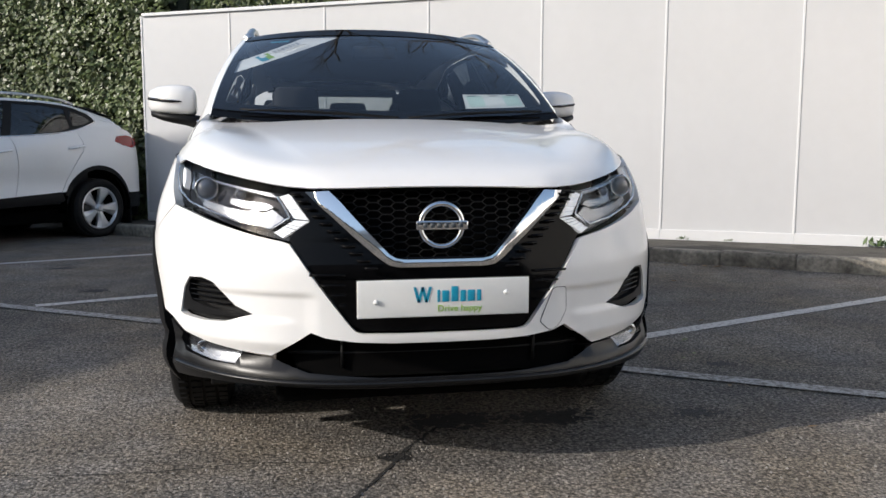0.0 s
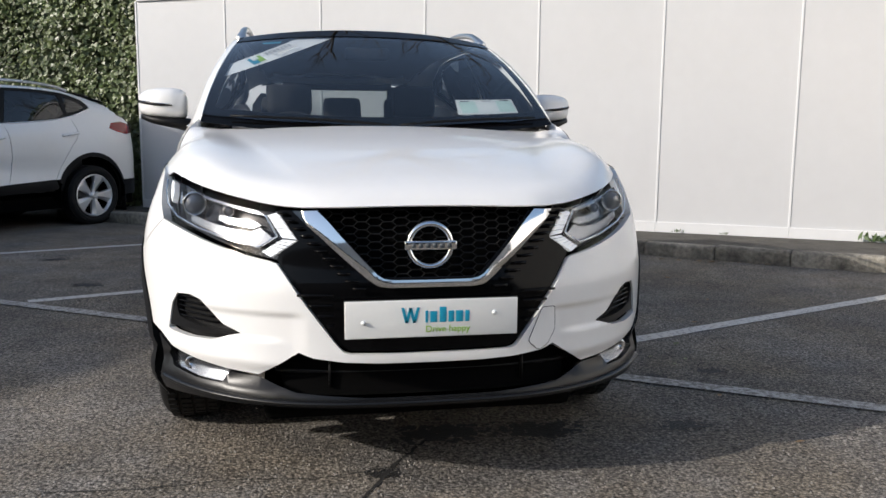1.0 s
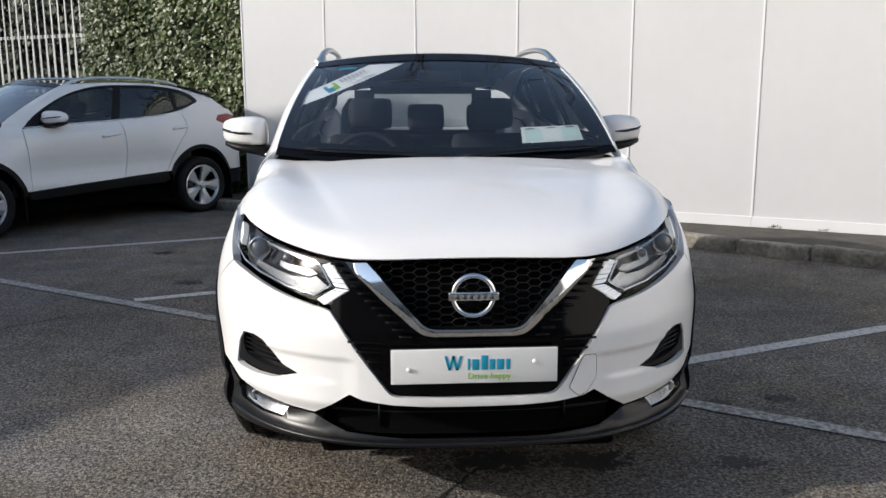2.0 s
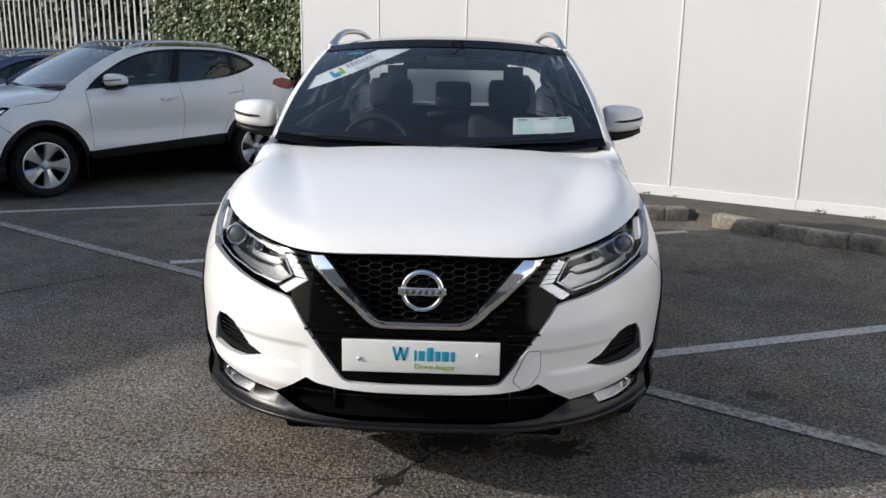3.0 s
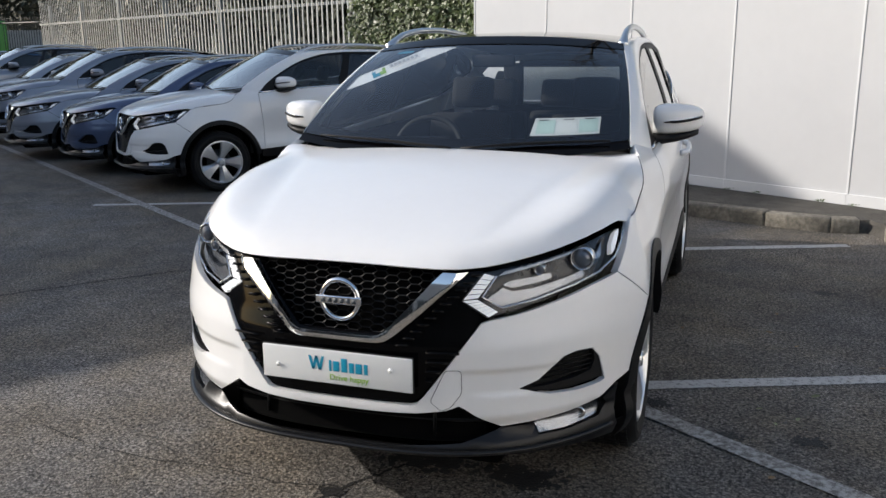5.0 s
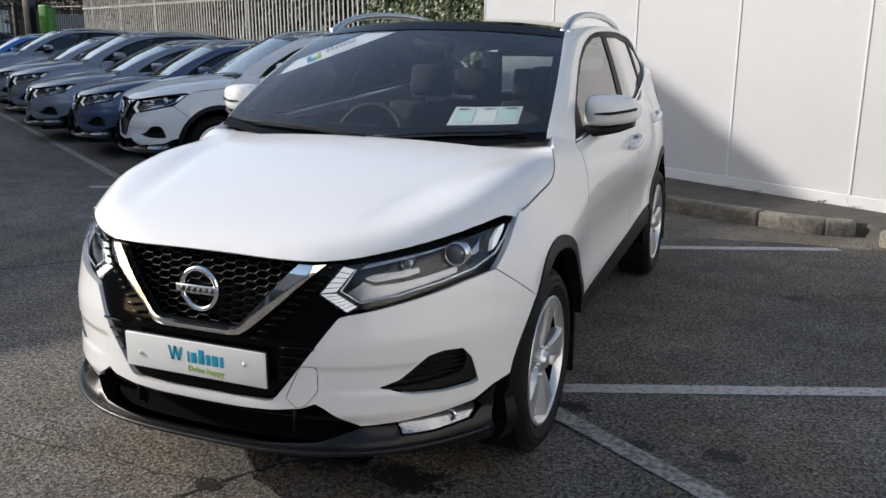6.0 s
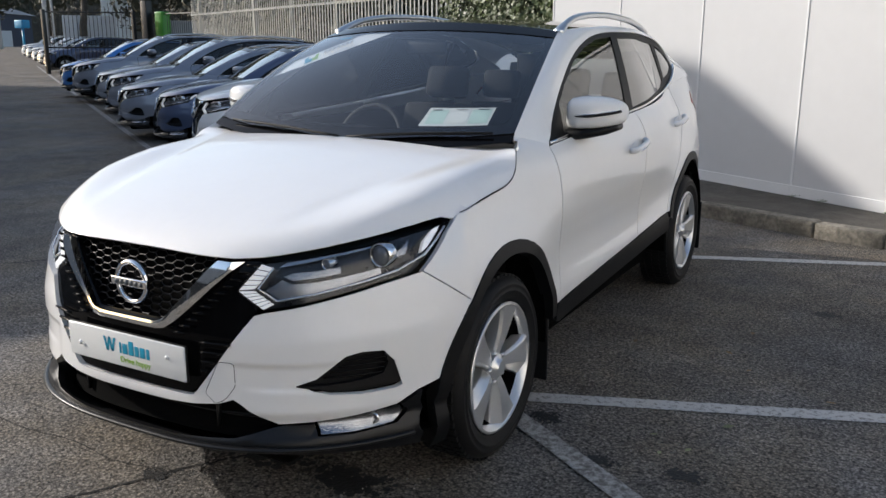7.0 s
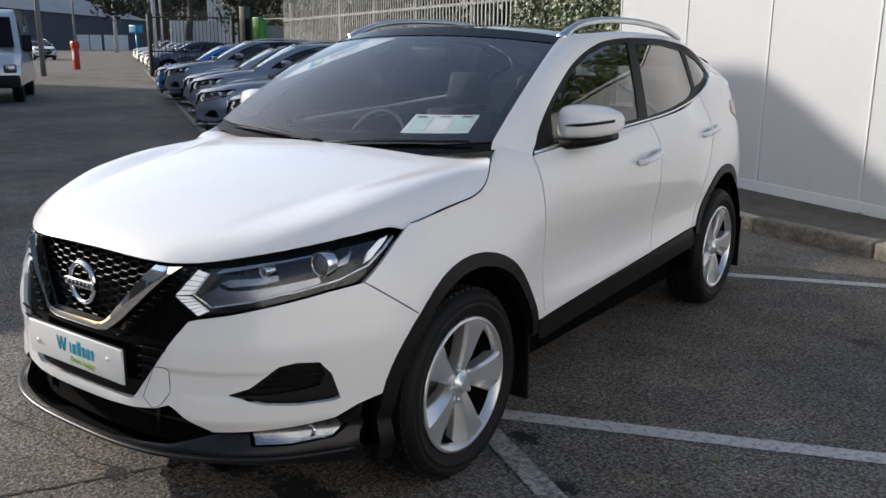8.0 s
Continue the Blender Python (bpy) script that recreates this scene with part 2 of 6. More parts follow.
def spline(points, n=8):
    """Points along a smooth line through the given ones."""
    p = [Vector(q) for q in points]
    p = [p[0] * 2 - p[1]] + p + [p[-1] * 2 - p[-2]]
    out = []
    for i in range(1, len(p) - 2):
        for k in range(n):
            t = k / n
            out.append(0.5 * (2 * p[i] + (p[i + 1] - p[i - 1]) * t + (2 * p[i - 1] - 5 * p[i] + 4 * p[i + 1] - p[i + 2]) * t * t + (3 * p[i] - p[i - 1] - 3 * p[i + 1] + p[i + 2]) * t ** 3))
    return out + [p[-2]]


def rounded(points, r, n=4):
    """An outline in the plane with its corners rounded by up to r."""
    pts = [Vector(p) for p in points]
    out = []
    for i, p in enumerate(pts):
        a, b = pts[i - 1] - p, pts[(i + 1) % len(pts)] - p
        k = min(r, a.length * 0.45, b.length * 0.45)
        if k < 1e-5:
            out.append(p)
            continue
        s, e = p + a.normalized() * k, p + b.normalized() * k
        for j in range(n + 1):
            t = j / n
            out.append(s * (1 - t) ** 2 + p * 2 * t * (1 - t) + e * t * t)
    return out


def inside(p, poly):
    hit = False
    for a, b in zip(poly, poly[1:] + poly[:1]):
        if (a[1] > p[1]) != (b[1] > p[1]) and p[0] < (b[0] - a[0]) * (p[1] - a[1]) / (b[1] - a[1]) + a[0]:
            hit = not hit
    return hit


def edge_far(p, loops):
    """Distance from a point to the nearest outline."""
    best = 9.0
    for loop in loops:
        for a, b in zip(loop, loop[1:] + loop[:1]):
            d = b - a
            t = max(0.0, min(1.0, (p - a).dot(d) / max(d.length_squared, 1e-12)))
            best = min(best, (p - a - d * t).length_squared)
    return math.sqrt(best)


def shrunk(loop, gap):
    """The outline drawn in by gap."""
    area = sum(a.x * b.y - a.y * b.x for a, b in zip(loop, loop[1:] + loop[:1]))
    s = 1 if area > 0 else -1
    out = []
    for i, p in enumerate(loop):
        d = loop[(i + 1) % len(loop)] - loop[i - 1]
        if d.length < 1e-9:
            out.append(p)
            continue
        d.normalize()
        out.append(p + Vector((-d.y, d.x)) * gap * s)
    return out


def panel(name, outline, onto, mat, parent, step=0.035, gap=0.002, flange=0.02, holes=(), lift=0.0, label="", flip=False):
    """A sheet cut to an outline in the plane, laid on the skin that onto(u, v) gives, lifted off it, with its edges turned in."""
    from mathutils.geometry import delaunay_2d_cdt
    loops = [shrunk([Vector(p) for p in outline], gap)] + [[Vector(p) for p in h] for h in holes]
    dense = []
    for loop in loops:
        fine = []
        for a, b in zip(loop, loop[1:] + loop[:1]):
            k = max(1, int((b - a).length / (step * 0.8)))
            fine += [a + (b - a) * j / k for j in range(k)]
        dense.append(fine)
    coords, edges, rings = [], [], []
    for loop in dense:
        s = len(coords)
        coords += loop
        rings.append(list(range(s, s + len(loop))))
        edges += [(s + i, s + (i + 1) % len(loop)) for i in range(len(loop))]
    us, vs = [p.x for p in loops[0]], [p.y for p in loops[0]]
    u = math.floor(min(us) / step) * step
    while u < max(us):
        v = math.floor(min(vs) / step) * step
        while v < max(vs):
            p = Vector((u, v))
            if inside(p, dense[0]) and not any(inside(p, h) for h in dense[1:]) and edge_far(p, loops) > step * 0.42:
                coords.append(p)
            v += step
        u += step
    vv, _, ff, _, _, _ = delaunay_2d_cdt(coords, edges, [], 0, 1e-6)

    def skin(p):
        e = 0.004
        q = Vector(onto(p.x, p.y))
        du = Vector(onto(p.x + e, p.y)) - Vector(onto(p.x - e, p.y))
        dv = Vector(onto(p.x, p.y + e)) - Vector(onto(p.x, p.y - e))
        n = du.cross(dv).normalized()
        return q, (-n if flip else n)

    bm = bmesh.new()
    normals, verts = [], []
    for p in vv:
        q, n = skin(p)
        verts.append(bm.verts.new(q + n * lift))
        normals.append(n)
    tris = []
    for f in ff:
        c = sum((vv[i] for i in f), Vector((0, 0))) / 3
        if inside(c, dense[0]) and not any(inside(c, h) for h in dense[1:]):
            tris.append(f)
    for f in tris:
        try:
            bm.faces.new([verts[i] for i in (reversed(f) if flip else f)])
        except ValueError:
            pass
    # the turned edge
    used = {}
    for f in tris:
        for a, b in zip(f, list(f[1:]) + [f[0]]):
            used[(a, b)] = used.get((a, b), 0) + 1
    if flange:
        top, low = {}, {}
        for (a, b) in [e for e in used if (e[1], e[0]) not in used]:
            for i in (a, b):
                if i not in top:
                    top[i] = bm.verts.new(verts[i].co)
                    low[i] = bm.verts.new(verts[i].co - normals[i] * flange)
            quad = (top[b], top[a], low[a], low[b])
            bm.faces.new(quad[::-1] if flip else quad)
        bm.verts.index_update()
    bm.verts.index_update()
    total = len(bm.verts)
    bm.normal_update()
    turned = [tuple(v.normal) for v in bm.verts]
    given = [tuple(n) for n in normals] + turned[len(normals):total]
    loose = [v for v in bm.verts if not v.link_faces]
    keep = [i for i, v in enumerate(bm.verts) if v.link_faces]
    for v in loose:
        bm.verts.remove(v)
    ob = part(name, bm, mat, parent, label)
    ob.data.normals_split_custom_set_from_vertices([given[i] for i in keep])
    return ob


# ---- the car's skin ----
# numeric curves of the car's skin: y runs back from the nose, z up, x to the side
def curve(keys):
    """A smooth curve through (at, value) pairs, level past its ends."""
    px = np.array([k[0] for k in keys], float)
    py = np.array([k[1] for k in keys], float)
    sl = np.diff(py) / np.diff(px)
    m = np.zeros(len(px))
    for i in range(1, len(px) - 1):
        if sl[i - 1] * sl[i] > 0:
            m[i] = 2 * sl[i - 1] * sl[i] / (sl[i - 1] + sl[i])
    m[0], m[-1] = sl[0], sl[-1]

    def at(v):
        v = np.clip(np.asarray(v, float), px[0], px[-1])
        i = np.clip(np.searchsorted(px, v) - 1, 0, len(px) - 2)
        h = px[i + 1] - px[i]
        t = (v - px[i]) / h
        return ((1 + 2 * t) * (1 - t) ** 2 * py[i] + t * (1 - t) ** 2 * h * m[i]
                + t * t * (3 - 2 * t) * py[i + 1] + t * t * (t - 1) * h * m[i + 1])
    return at


def smooth(a, b, v):
    t = np.clip((np.asarray(v, float) - a) / (b - a), 0, 1)
    return t * t * (3 - 2 * t)


nose = curve([(.16, .12), (.2, .06), (.25, .0), (.285, -.024), (.312, -.026), (.338, -.008), (.365, .018), (.42, -.008), (.5, -.004), (.62, .0), (.7, .018), (.8, .04), (.87, .062), (.95, .115), (1.05, .25), (1.15, .45)])
corner = curve([(.16, .56), (.45, .6), (.7, .6), (.85, .585), (.95, .575), (1.15, .55)])
flank_front = curve([(.16, .85), (.3, .89), (.45, .905), (.6, .909), (.72, .904), (.8, .889), (.88, .864), (.95, .84), (1.03, .822), (1.12, .79), (1.15, .768), (1.18, .735), (1.2, .70)])
flank_door = curve([(.16, .84), (.38, .872), (.5, .884), (.58, .87), (.66, .864), (.74, .872), (.84, .888), (.93, .893), (1.0, .888), (1.06, .868), (1.12, .828), (1.15, .80), (1.18, .755), (1.2, .71)])
belt = curve([(.9, 1.07), (1.43, 1.103), (1.94, 1.132), (2.4, 1.152), (2.83, 1.177), (3.23, 1.213), (3.55, 1.262), (4.4, 1.285)])
# upper edge of the side windows
eaves = curve([(1.3, 1.08), (1.434, 1.115), (1.48, 1.163), (1.605, 1.252), (1.75, 1.334), (1.933, 1.421), (2.136, 1.486), (2.362, 1.527), (2.609, 1.541), (2.925, 1.539), (3.314, 1.511), (3.601, 1.432), (3.75, 1.375), (4.07, 1.3)])
taper = curve([(0, 1.0), (2.9, 1.0), (3.5, .98), (3.9, .935), (4.15, .865), (4.3, .76), (4.39, .64)])


def flank(y, z):
    """Half the width of the body's side at y, z, straight side only."""
    y, z = np.asarray(y, float), np.asarray(z, float)
    bend = smooth(.7, 1.25, y)
    zz = np.where(z > .8, .8 + (z - .8) * (1 + bend * (.32 / (belt(y) - .8) - 1)), z)
    k = smooth(.95, 1.6, y) * (1 - .75 * smooth(2.9, 3.4, y))
    w = flank_front(zz) * (1 - k) + flank_door(zz) * k
    # the rear haunch
    w = w + .014 * smooth(2.9, 3.4, y) * np.exp(-((zz - .86) / .14) ** 2)
    w = w * (1 - .045 * smooth(.93, 1.12, zz) * smooth(2.7, 3.5, y))
    return w * taper(y)


def front_y(x, z):
    """How far back the skin lies at x, z in front of the wheels."""
    u = np.clip(np.abs(x) / flank_front(z), 0, .9999)
    return nose(z) + corner(z) * (1 - (1 - u ** 3) ** .8)


def side_x(y, z):
    """Half the width of the skin at y, z, corner of the nose included."""
    f = np.clip((np.asarray(y, float) - nose(z)) / corner(z), 0, 1)
    u = (1 - (1 - f) ** 1.25) ** (1 / 3)
    return np.where(f < 1, u * flank_front(z), flank(y, z))


# the bonnet over its plan: front edge, joint with the wing, crown between them
lip_y = curve([(0, .062), (.2, .064), (.331, .078), (.442, .122), (.6, .24), (.72, .41), (.80, .61), (.83, .76), (.86, .95)])
lip_z = curve([(0, .874), (.331, .867), (.442, .873), (.6, .9), (.72, .928), (.8, .951), (.83, .956)])
wing_z = curve([(.5, .935), (.64, .956), (.75, .971), (.88, .983), (1.0, .993), (1.06, 1.01), (1.1, 1.035), (1.14, 1.075), (1.165, 1.098), (1.19, 1.106), (1.25, 1.11)])
wing_x = lambda y: side_x(y, wing_z(y))
crown = curve([(.03, .85), (.062, .876), (.1, .908), (.16, .937), (.28, .972), (.45, 1.01), (.7, 1.055), (.9, 1.084), (1.14, 1.115), (1.25, 1.13)])
crease_x = lambda y: .335 + .27 * (y - .06)
_xs = np.linspace(0, .86, 200)


def rim_x(y):
    """Half the width of the bonnet at y: along the lamps, then along the wings."""
    lamp = np.interp(y, lip_y(_xs), _xs)
    return np.where(np.asarray(y, float) < .62, lamp, np.minimum(lamp, wing_x(y)))


def bonnet_z(x, y):
    """A crowned middle between two sharp creases; outside them a plane that sinks to the lamps and, further back, a soft shoulder. The front edge is rolled over."""
    x = np.abs(x)
    c, xe = crease_x(y), rim_x(y)
    steep = (lip_y(x + .004) - lip_y(x - .004)) / .008
    d = (y - lip_y(x)) / np.sqrt(1 + steep * steep)
    roll = .037 * (1 - smooth(.5, .78, y))
    turned = roll * (1 - np.clip(d / .12, -.05, 1)) ** 3
    middle = crown(y) + .037 * (1 - np.clip((y - .062) / .12, 0, 1)) ** 3 - .007 * (np.minimum(x, c) / .33) ** 2
    up = np.clip((x - c) / np.maximum(xe - c, .03), 0, 1.03)
    k = smooth(.56, .72, y)
    edge = lip_z(xe) * (1 - k) + wing_z(y) * k
    back = smooth(.2, .7, y)
    fall = (1 - back) * (.65 * up + .35 * up ** 2) + back * up ** 4
    hollow = .17 * np.maximum(xe - c, 0) * smooth(.15, .4, y) * up * np.maximum(1 - up, 0) ** 3
    shoulder = .125 * smooth(.2, .75, y) * (1 - .9 * smooth(.78, 1.15, y)) * up ** 2 * (1 - up)
    return middle + (edge + roll - middle) * fall - hollow + shoulder - turned


# windscreen: a from the middle (0) to the pillar (1), b from the cowl (0) to the roof (1)
def screen(a, b):
    s = np.abs(a)
    y0, z0, x0 = 1.12 + .128 * s ** 2.2, 1.112 + .044 * s ** 2, .748
    y1, z1, x1 = 1.90 + .085 * s ** 2.2, 1.578 - .042 * s ** 2.2, .612
    bow = 4 * b * (1 - b)
    return (np.sign(a) * s * (x0 + (x1 - x0) * b + .012 * bow), y0 + (y1 - y0) * b - .012 * bow, z0 + (z1 - z0) * b + .022 * bow)


roof_line = curve([(1.85, 1.575), (2.2, 1.597), (2.6, 1.606), (3.1, 1.596), (3.6, 1.556), (3.95, 1.5), (4.25, 1.43)])


def roof_z(x, y):
    return roof_line(y) - .046 * np.abs(x / .612) ** 2.4


def glass_x(y, z):
    """Half the width of the side windows' skin."""
    y, z = np.asarray(y, float), np.asarray(z, float)
    h = (z - belt(y)) / .42
    x = .818 - .150 * h - .035 * h * h - .45 * np.clip(z - belt(y), 0, 1) * smooth(3.35, 3.95, y)
    return x * (1 - .085 * smooth(2.65, 3.5, y) - .075 * smooth(3.4, 4.3, y))


def wrap(s, z):
    """A point of the skin by its way s round the nose from the middle, and its height."""
    n, w, c = float(nose(z)), float(flank_front(z)), float(corner(z))
    side = -1 if s < 0 else 1
    s = abs(s)
    if s >= w + c:
        y = n + s - w
        return (side * float(flank(y, z)), y, z)
    lo, hi = 0.0, 1.0
    for _ in range(26):
        f = (lo + hi) / 2
        u = (1 - (1 - f) ** 1.25) ** (1 / 3)
        if u * w + f * c < s:
            lo = f
        else:
            hi = f
    return (side * (1 - (1 - lo) ** 1.25) ** (1 / 3) * w, n + lo * c, z)


def F(x, z):
    """Outline point given in the view from the front."""
    return (abs(x) + float(front_y(x, z)) - float(nose(z))) * (1 if x >= 0 else -1), z


def S(y, z):
    """Outline point given in the view from the side."""
    return float(side_x(y, z)) + y - float(nose(z)), z


def flank_skin(sign):
    return lambda y, z: (sign * float(side_x(y, z)), y, z)


def glass_skin(sign):
    return lambda y, z: (sign * float(glass_x(y, z)), y, z)


def arch(cy, cz, r, a0, a1, n=14):
    return [(cy + r * math.cos(radians(a0 + (a1 - a0) * i / n)), cz + r * math.sin(radians(a0 + (a1 - a0) * i / n))) for i in range(n + 1)]


AXLE_F, AXLE_R, HUB_Z = 0.92, 3.566, 0.338


def both(points):
    """An outline over both halves from its right half, which starts and ends at the middle."""
    return points + [(-u, v) for u, v in points[::-1] if abs(u) > 1e-6]


def wheel(name, parent, centre, sign):
    """A wheel with five broad split spokes, tyre and brake; the outer face looks to sign."""
    hub = new(name)
    hub.parent, hub.location = parent, centre
    k = sign
    big = 1.085
    bm = bmesh.new()
    lathe(bm, [(k * x, r) for x, r in ((-.2, .225), (-.2, .30), (-.185, .325), (-.15, .338), (-.03, .3385), (-.005, .327), (.005, .313), (.0085, .309), (.005, .304), (.006, .29), (.009, .287), (.006, .283), (-.002, .26), (-.01, .243), (-.06, .232))], 72)
    part("tyre", bm, RUBBER, hub)
    bm = bmesh.new()
    # tread blocks on the shoulder and crown
    for i in range(64):
        a = 2 * math.pi * i / 64
        m = Matrix.Rotation(a, 4, "X")
        for x0, x1, lift in ((-.022, -.052, .0), (-.066, -.1, .003), (-.112, -.145, .003), (-.158, -.188, .0)):
            box(bm, (min(k * x0, k * x1), -.012, .332 + lift), (max(k * x0, k * x1), .012, .3455), 0, m)
    part("tread", bm, RUBBER, hub, smooth_shade=False)
    bm = bmesh.new()
    lathe(bm, [(k * x, r * big) for x, r in ((-.19, .2), (-.19, .215), (-.06, .2), (-.03, .212), (-.008, .217), (-.003, .226), (.0, .224), (.002, .216), (-.012, .206), (-.05, .196), (-.19, .192))], 72)
    sharp(part("rim", bm, ALLOY, hub))
    for i in range(5):
        bm = bmesh.new()
        m = Matrix.Rotation(2 * math.pi * i / 5 + (-.35 if sign > 0 else .2), 4, "X")
        # stations from hub to rim: radius, half width, face height, skew
        rows = []
        for r, w, x, sk in ((.03, .026, -.03, 0.), (.06, .028, -.02, .001), (.1, .039, -.012, .004), (.14, .052, -.008, .008), (.175, .066, -.005, .012), (.197, .08, -.004, .014), (.208, .092, -.004, .015), (.215, .104, -.004, .015)):
            ring = []
            for t, d in ((-1, -.055), (-1, -.012), (-.9, -.003), (-.82, .0), (.3, .0), (.38, -.004), (.95, -.026), (1, -.032), (1, -.06)):
                ring.append(bm.verts.new(m @ Vector((k * (x + d), (t * w + sk) * big, r * big))))
            rows.append(ring)
        for a, b in zip(rows, rows[1:]):
            for j in range(len(a) - 1):
                bm.faces.new((a[j], a[j + 1], b[j + 1], b[j]))
        bmesh.ops.recalc_face_normals(bm, faces=bm.faces)
        sharp(part("spoke", bm, ALLOY, hub), 12)
    bm = bmesh.new()
    lathe(bm, [(k * x, r) for x, r in ((-.05, .05), (-.02, .048), (-.012, .034), (-.004, .03), (.0, .027), (.002, .0001))], 32)
    sharp(part("hub_cap", bm, ALLOY, hub))
    for i in range(5):
        bm = bmesh.new()
        a = 2 * math.pi * (i + .5) / 5 + .35 * k
        lathe(bm, [(k * x, r) for x, r in ((-.03, .009), (-.016, .009), (-.014, .0001))], 8, centre=(0, .057 * math.sin(a), .057 * math.cos(a)))
        part("wheel_nut", bm, SATIN_METAL, hub)
    bm = bmesh.new()
    lathe(bm, [(k * x, r) for x, r in ((-.115, .14), (-.105, .14), (-.105, .06), (-.09, .05))], 40)
    part("brake_disc", bm, BRAKE_STEEL, hub)
    # black dish covers the barrel: painted shade in the gaps between spokes
    bm = bmesh.new()
    lathe(bm, [(k * x, r) for x, r in ((-.03, .2 * big), (-.06, .19 * big), (-.13, .186 * big), (-.13, .0001))], 48)
    part("spoke_gap_shade", bm, SHADOW_BLACK, hub)
    return hub


def mirror_unit(parent, sign):
    """A door mirror: black foot and underside, white square-cornered cap with an indicator strip."""
    k = sign
    # the passenger-side unit is swung back a little
    turn = (lambda x, y, z: (x - .05, y + .07, z)) if k > 0 else (lambda x, y, z: (-x, y, z))

    def shell(st, power, n=28):
        bm = bmesh.new()
        rings = []
        for x, y0, y1, z0, z1 in st:
            ring = []
            for i in range(n):
                a = 2 * math.pi * i / n
                c, s = math.cos(a), math.sin(a)
                c, s = math.copysign(abs(c) ** power, c), math.copysign(abs(s) ** power, s)
                ring.append(bm.verts.new(turn(x, (y0 + y1) / 2 + c * (y1 - y0) / 2, (z0 + z1) / 2 + s * (z1 - z0) / 2)))
            rings.append(ring)
        for a, b in zip(rings, rings[1:]):
            for j in range(n):
                bm.faces.new((a[j], a[(j + 1) % n], b[(j + 1) % n], b[j]))
        bm.faces.new(rings[0])
        bm.faces.new(rings[-1])
        bmesh.ops.recalc_face_normals(bm, faces=bm.faces)
        return bm

    # stations across, from the door outwards: x, front y, rear y, bottom z, top z
    cap_st = ((.846, 1.60, 1.70, 1.152, 1.235), (.853, 1.568, 1.712, 1.142, 1.258), (.87, 1.552, 1.718, 1.138, 1.269), (.91, 1.546, 1.722, 1.138, 1.275), (.96, 1.556, 1.726, 1.142, 1.274), (1.01, 1.585, 1.73, 1.148, 1.267), (1.045, 1.628, 1.734, 1.157, 1.254), (1.06, 1.665, 1.735, 1.17, 1.24), (1.066, 1.70, 1.735, 1.182, 1.226))
    cap = part("mirror_cap", shell(cap_st, .6), PAINT_WHITE, parent)
    low_st = ((.79, 1.58, 1.70, 1.068, 1.128), (.84, 1.565, 1.71, 1.076, 1.14), (.88, 1.556, 1.72, 1.09, 1.144), (.95, 1.562, 1.725, 1.104, 1.146), (1.0, 1.59, 1.73, 1.116, 1.152), (1.045, 1.632, 1.734, 1.134, 1.16))
    part("mirror_foot", shell(low_st, .65, 20), TRIM_BLACK, parent)
    line = spline([(.90, 1.5435, 1.196), (.95, 1.5515, 1.198), (.99, 1.571, 1.203), (1.03, 1.606, 1.209), (1.056, 1.66, 1.214)], 5)
    for nm, dz, rad, mt in (("indicator_strip", 0, .0065, TRIM_BLACK), ("chrome_strip", .0062, .0022, CHROME)):
        bm = bmesh.new()
        tube(bm, [turn(v.x, v.y - .001, v.z + dz) for v in line], [rad * min(1, .35 + i / 8) for i in range(len(line))], 6)
        part(nm, bm, mt, cap)
    bm = bmesh.new()
    a, b = turn(.866, 1.722, 1.15), turn(1.04, 1.738, 1.255)
    box(bm, tuple(min(u, v) for u, v in zip(a, b)), tuple(max(u, v) for u, v in zip(a, b)), .006)
    part("mirror_rim", bm, TRIM_BLACK, cap)


def seat(parent, x, y, wide=.24, tall=1.12):
    bm = bmesh.new()
    box(bm, (x - wide, y - .25, .62), (x + wide, y + .3, .76), .05)
    lean = Matrix.Translation((x, y + .3, .7)) @ Matrix.Rotation(radians(-18), 4, "X")
    box(bm, (-wide, -.06, 0), (wide, .08, tall - .72), .055, lean)
    box(bm, (-.13, -.05, tall - .69), (.13, .05, tall - .5), .045, lean)
    part("seat", bm, SEAT_CLOTH, parent)


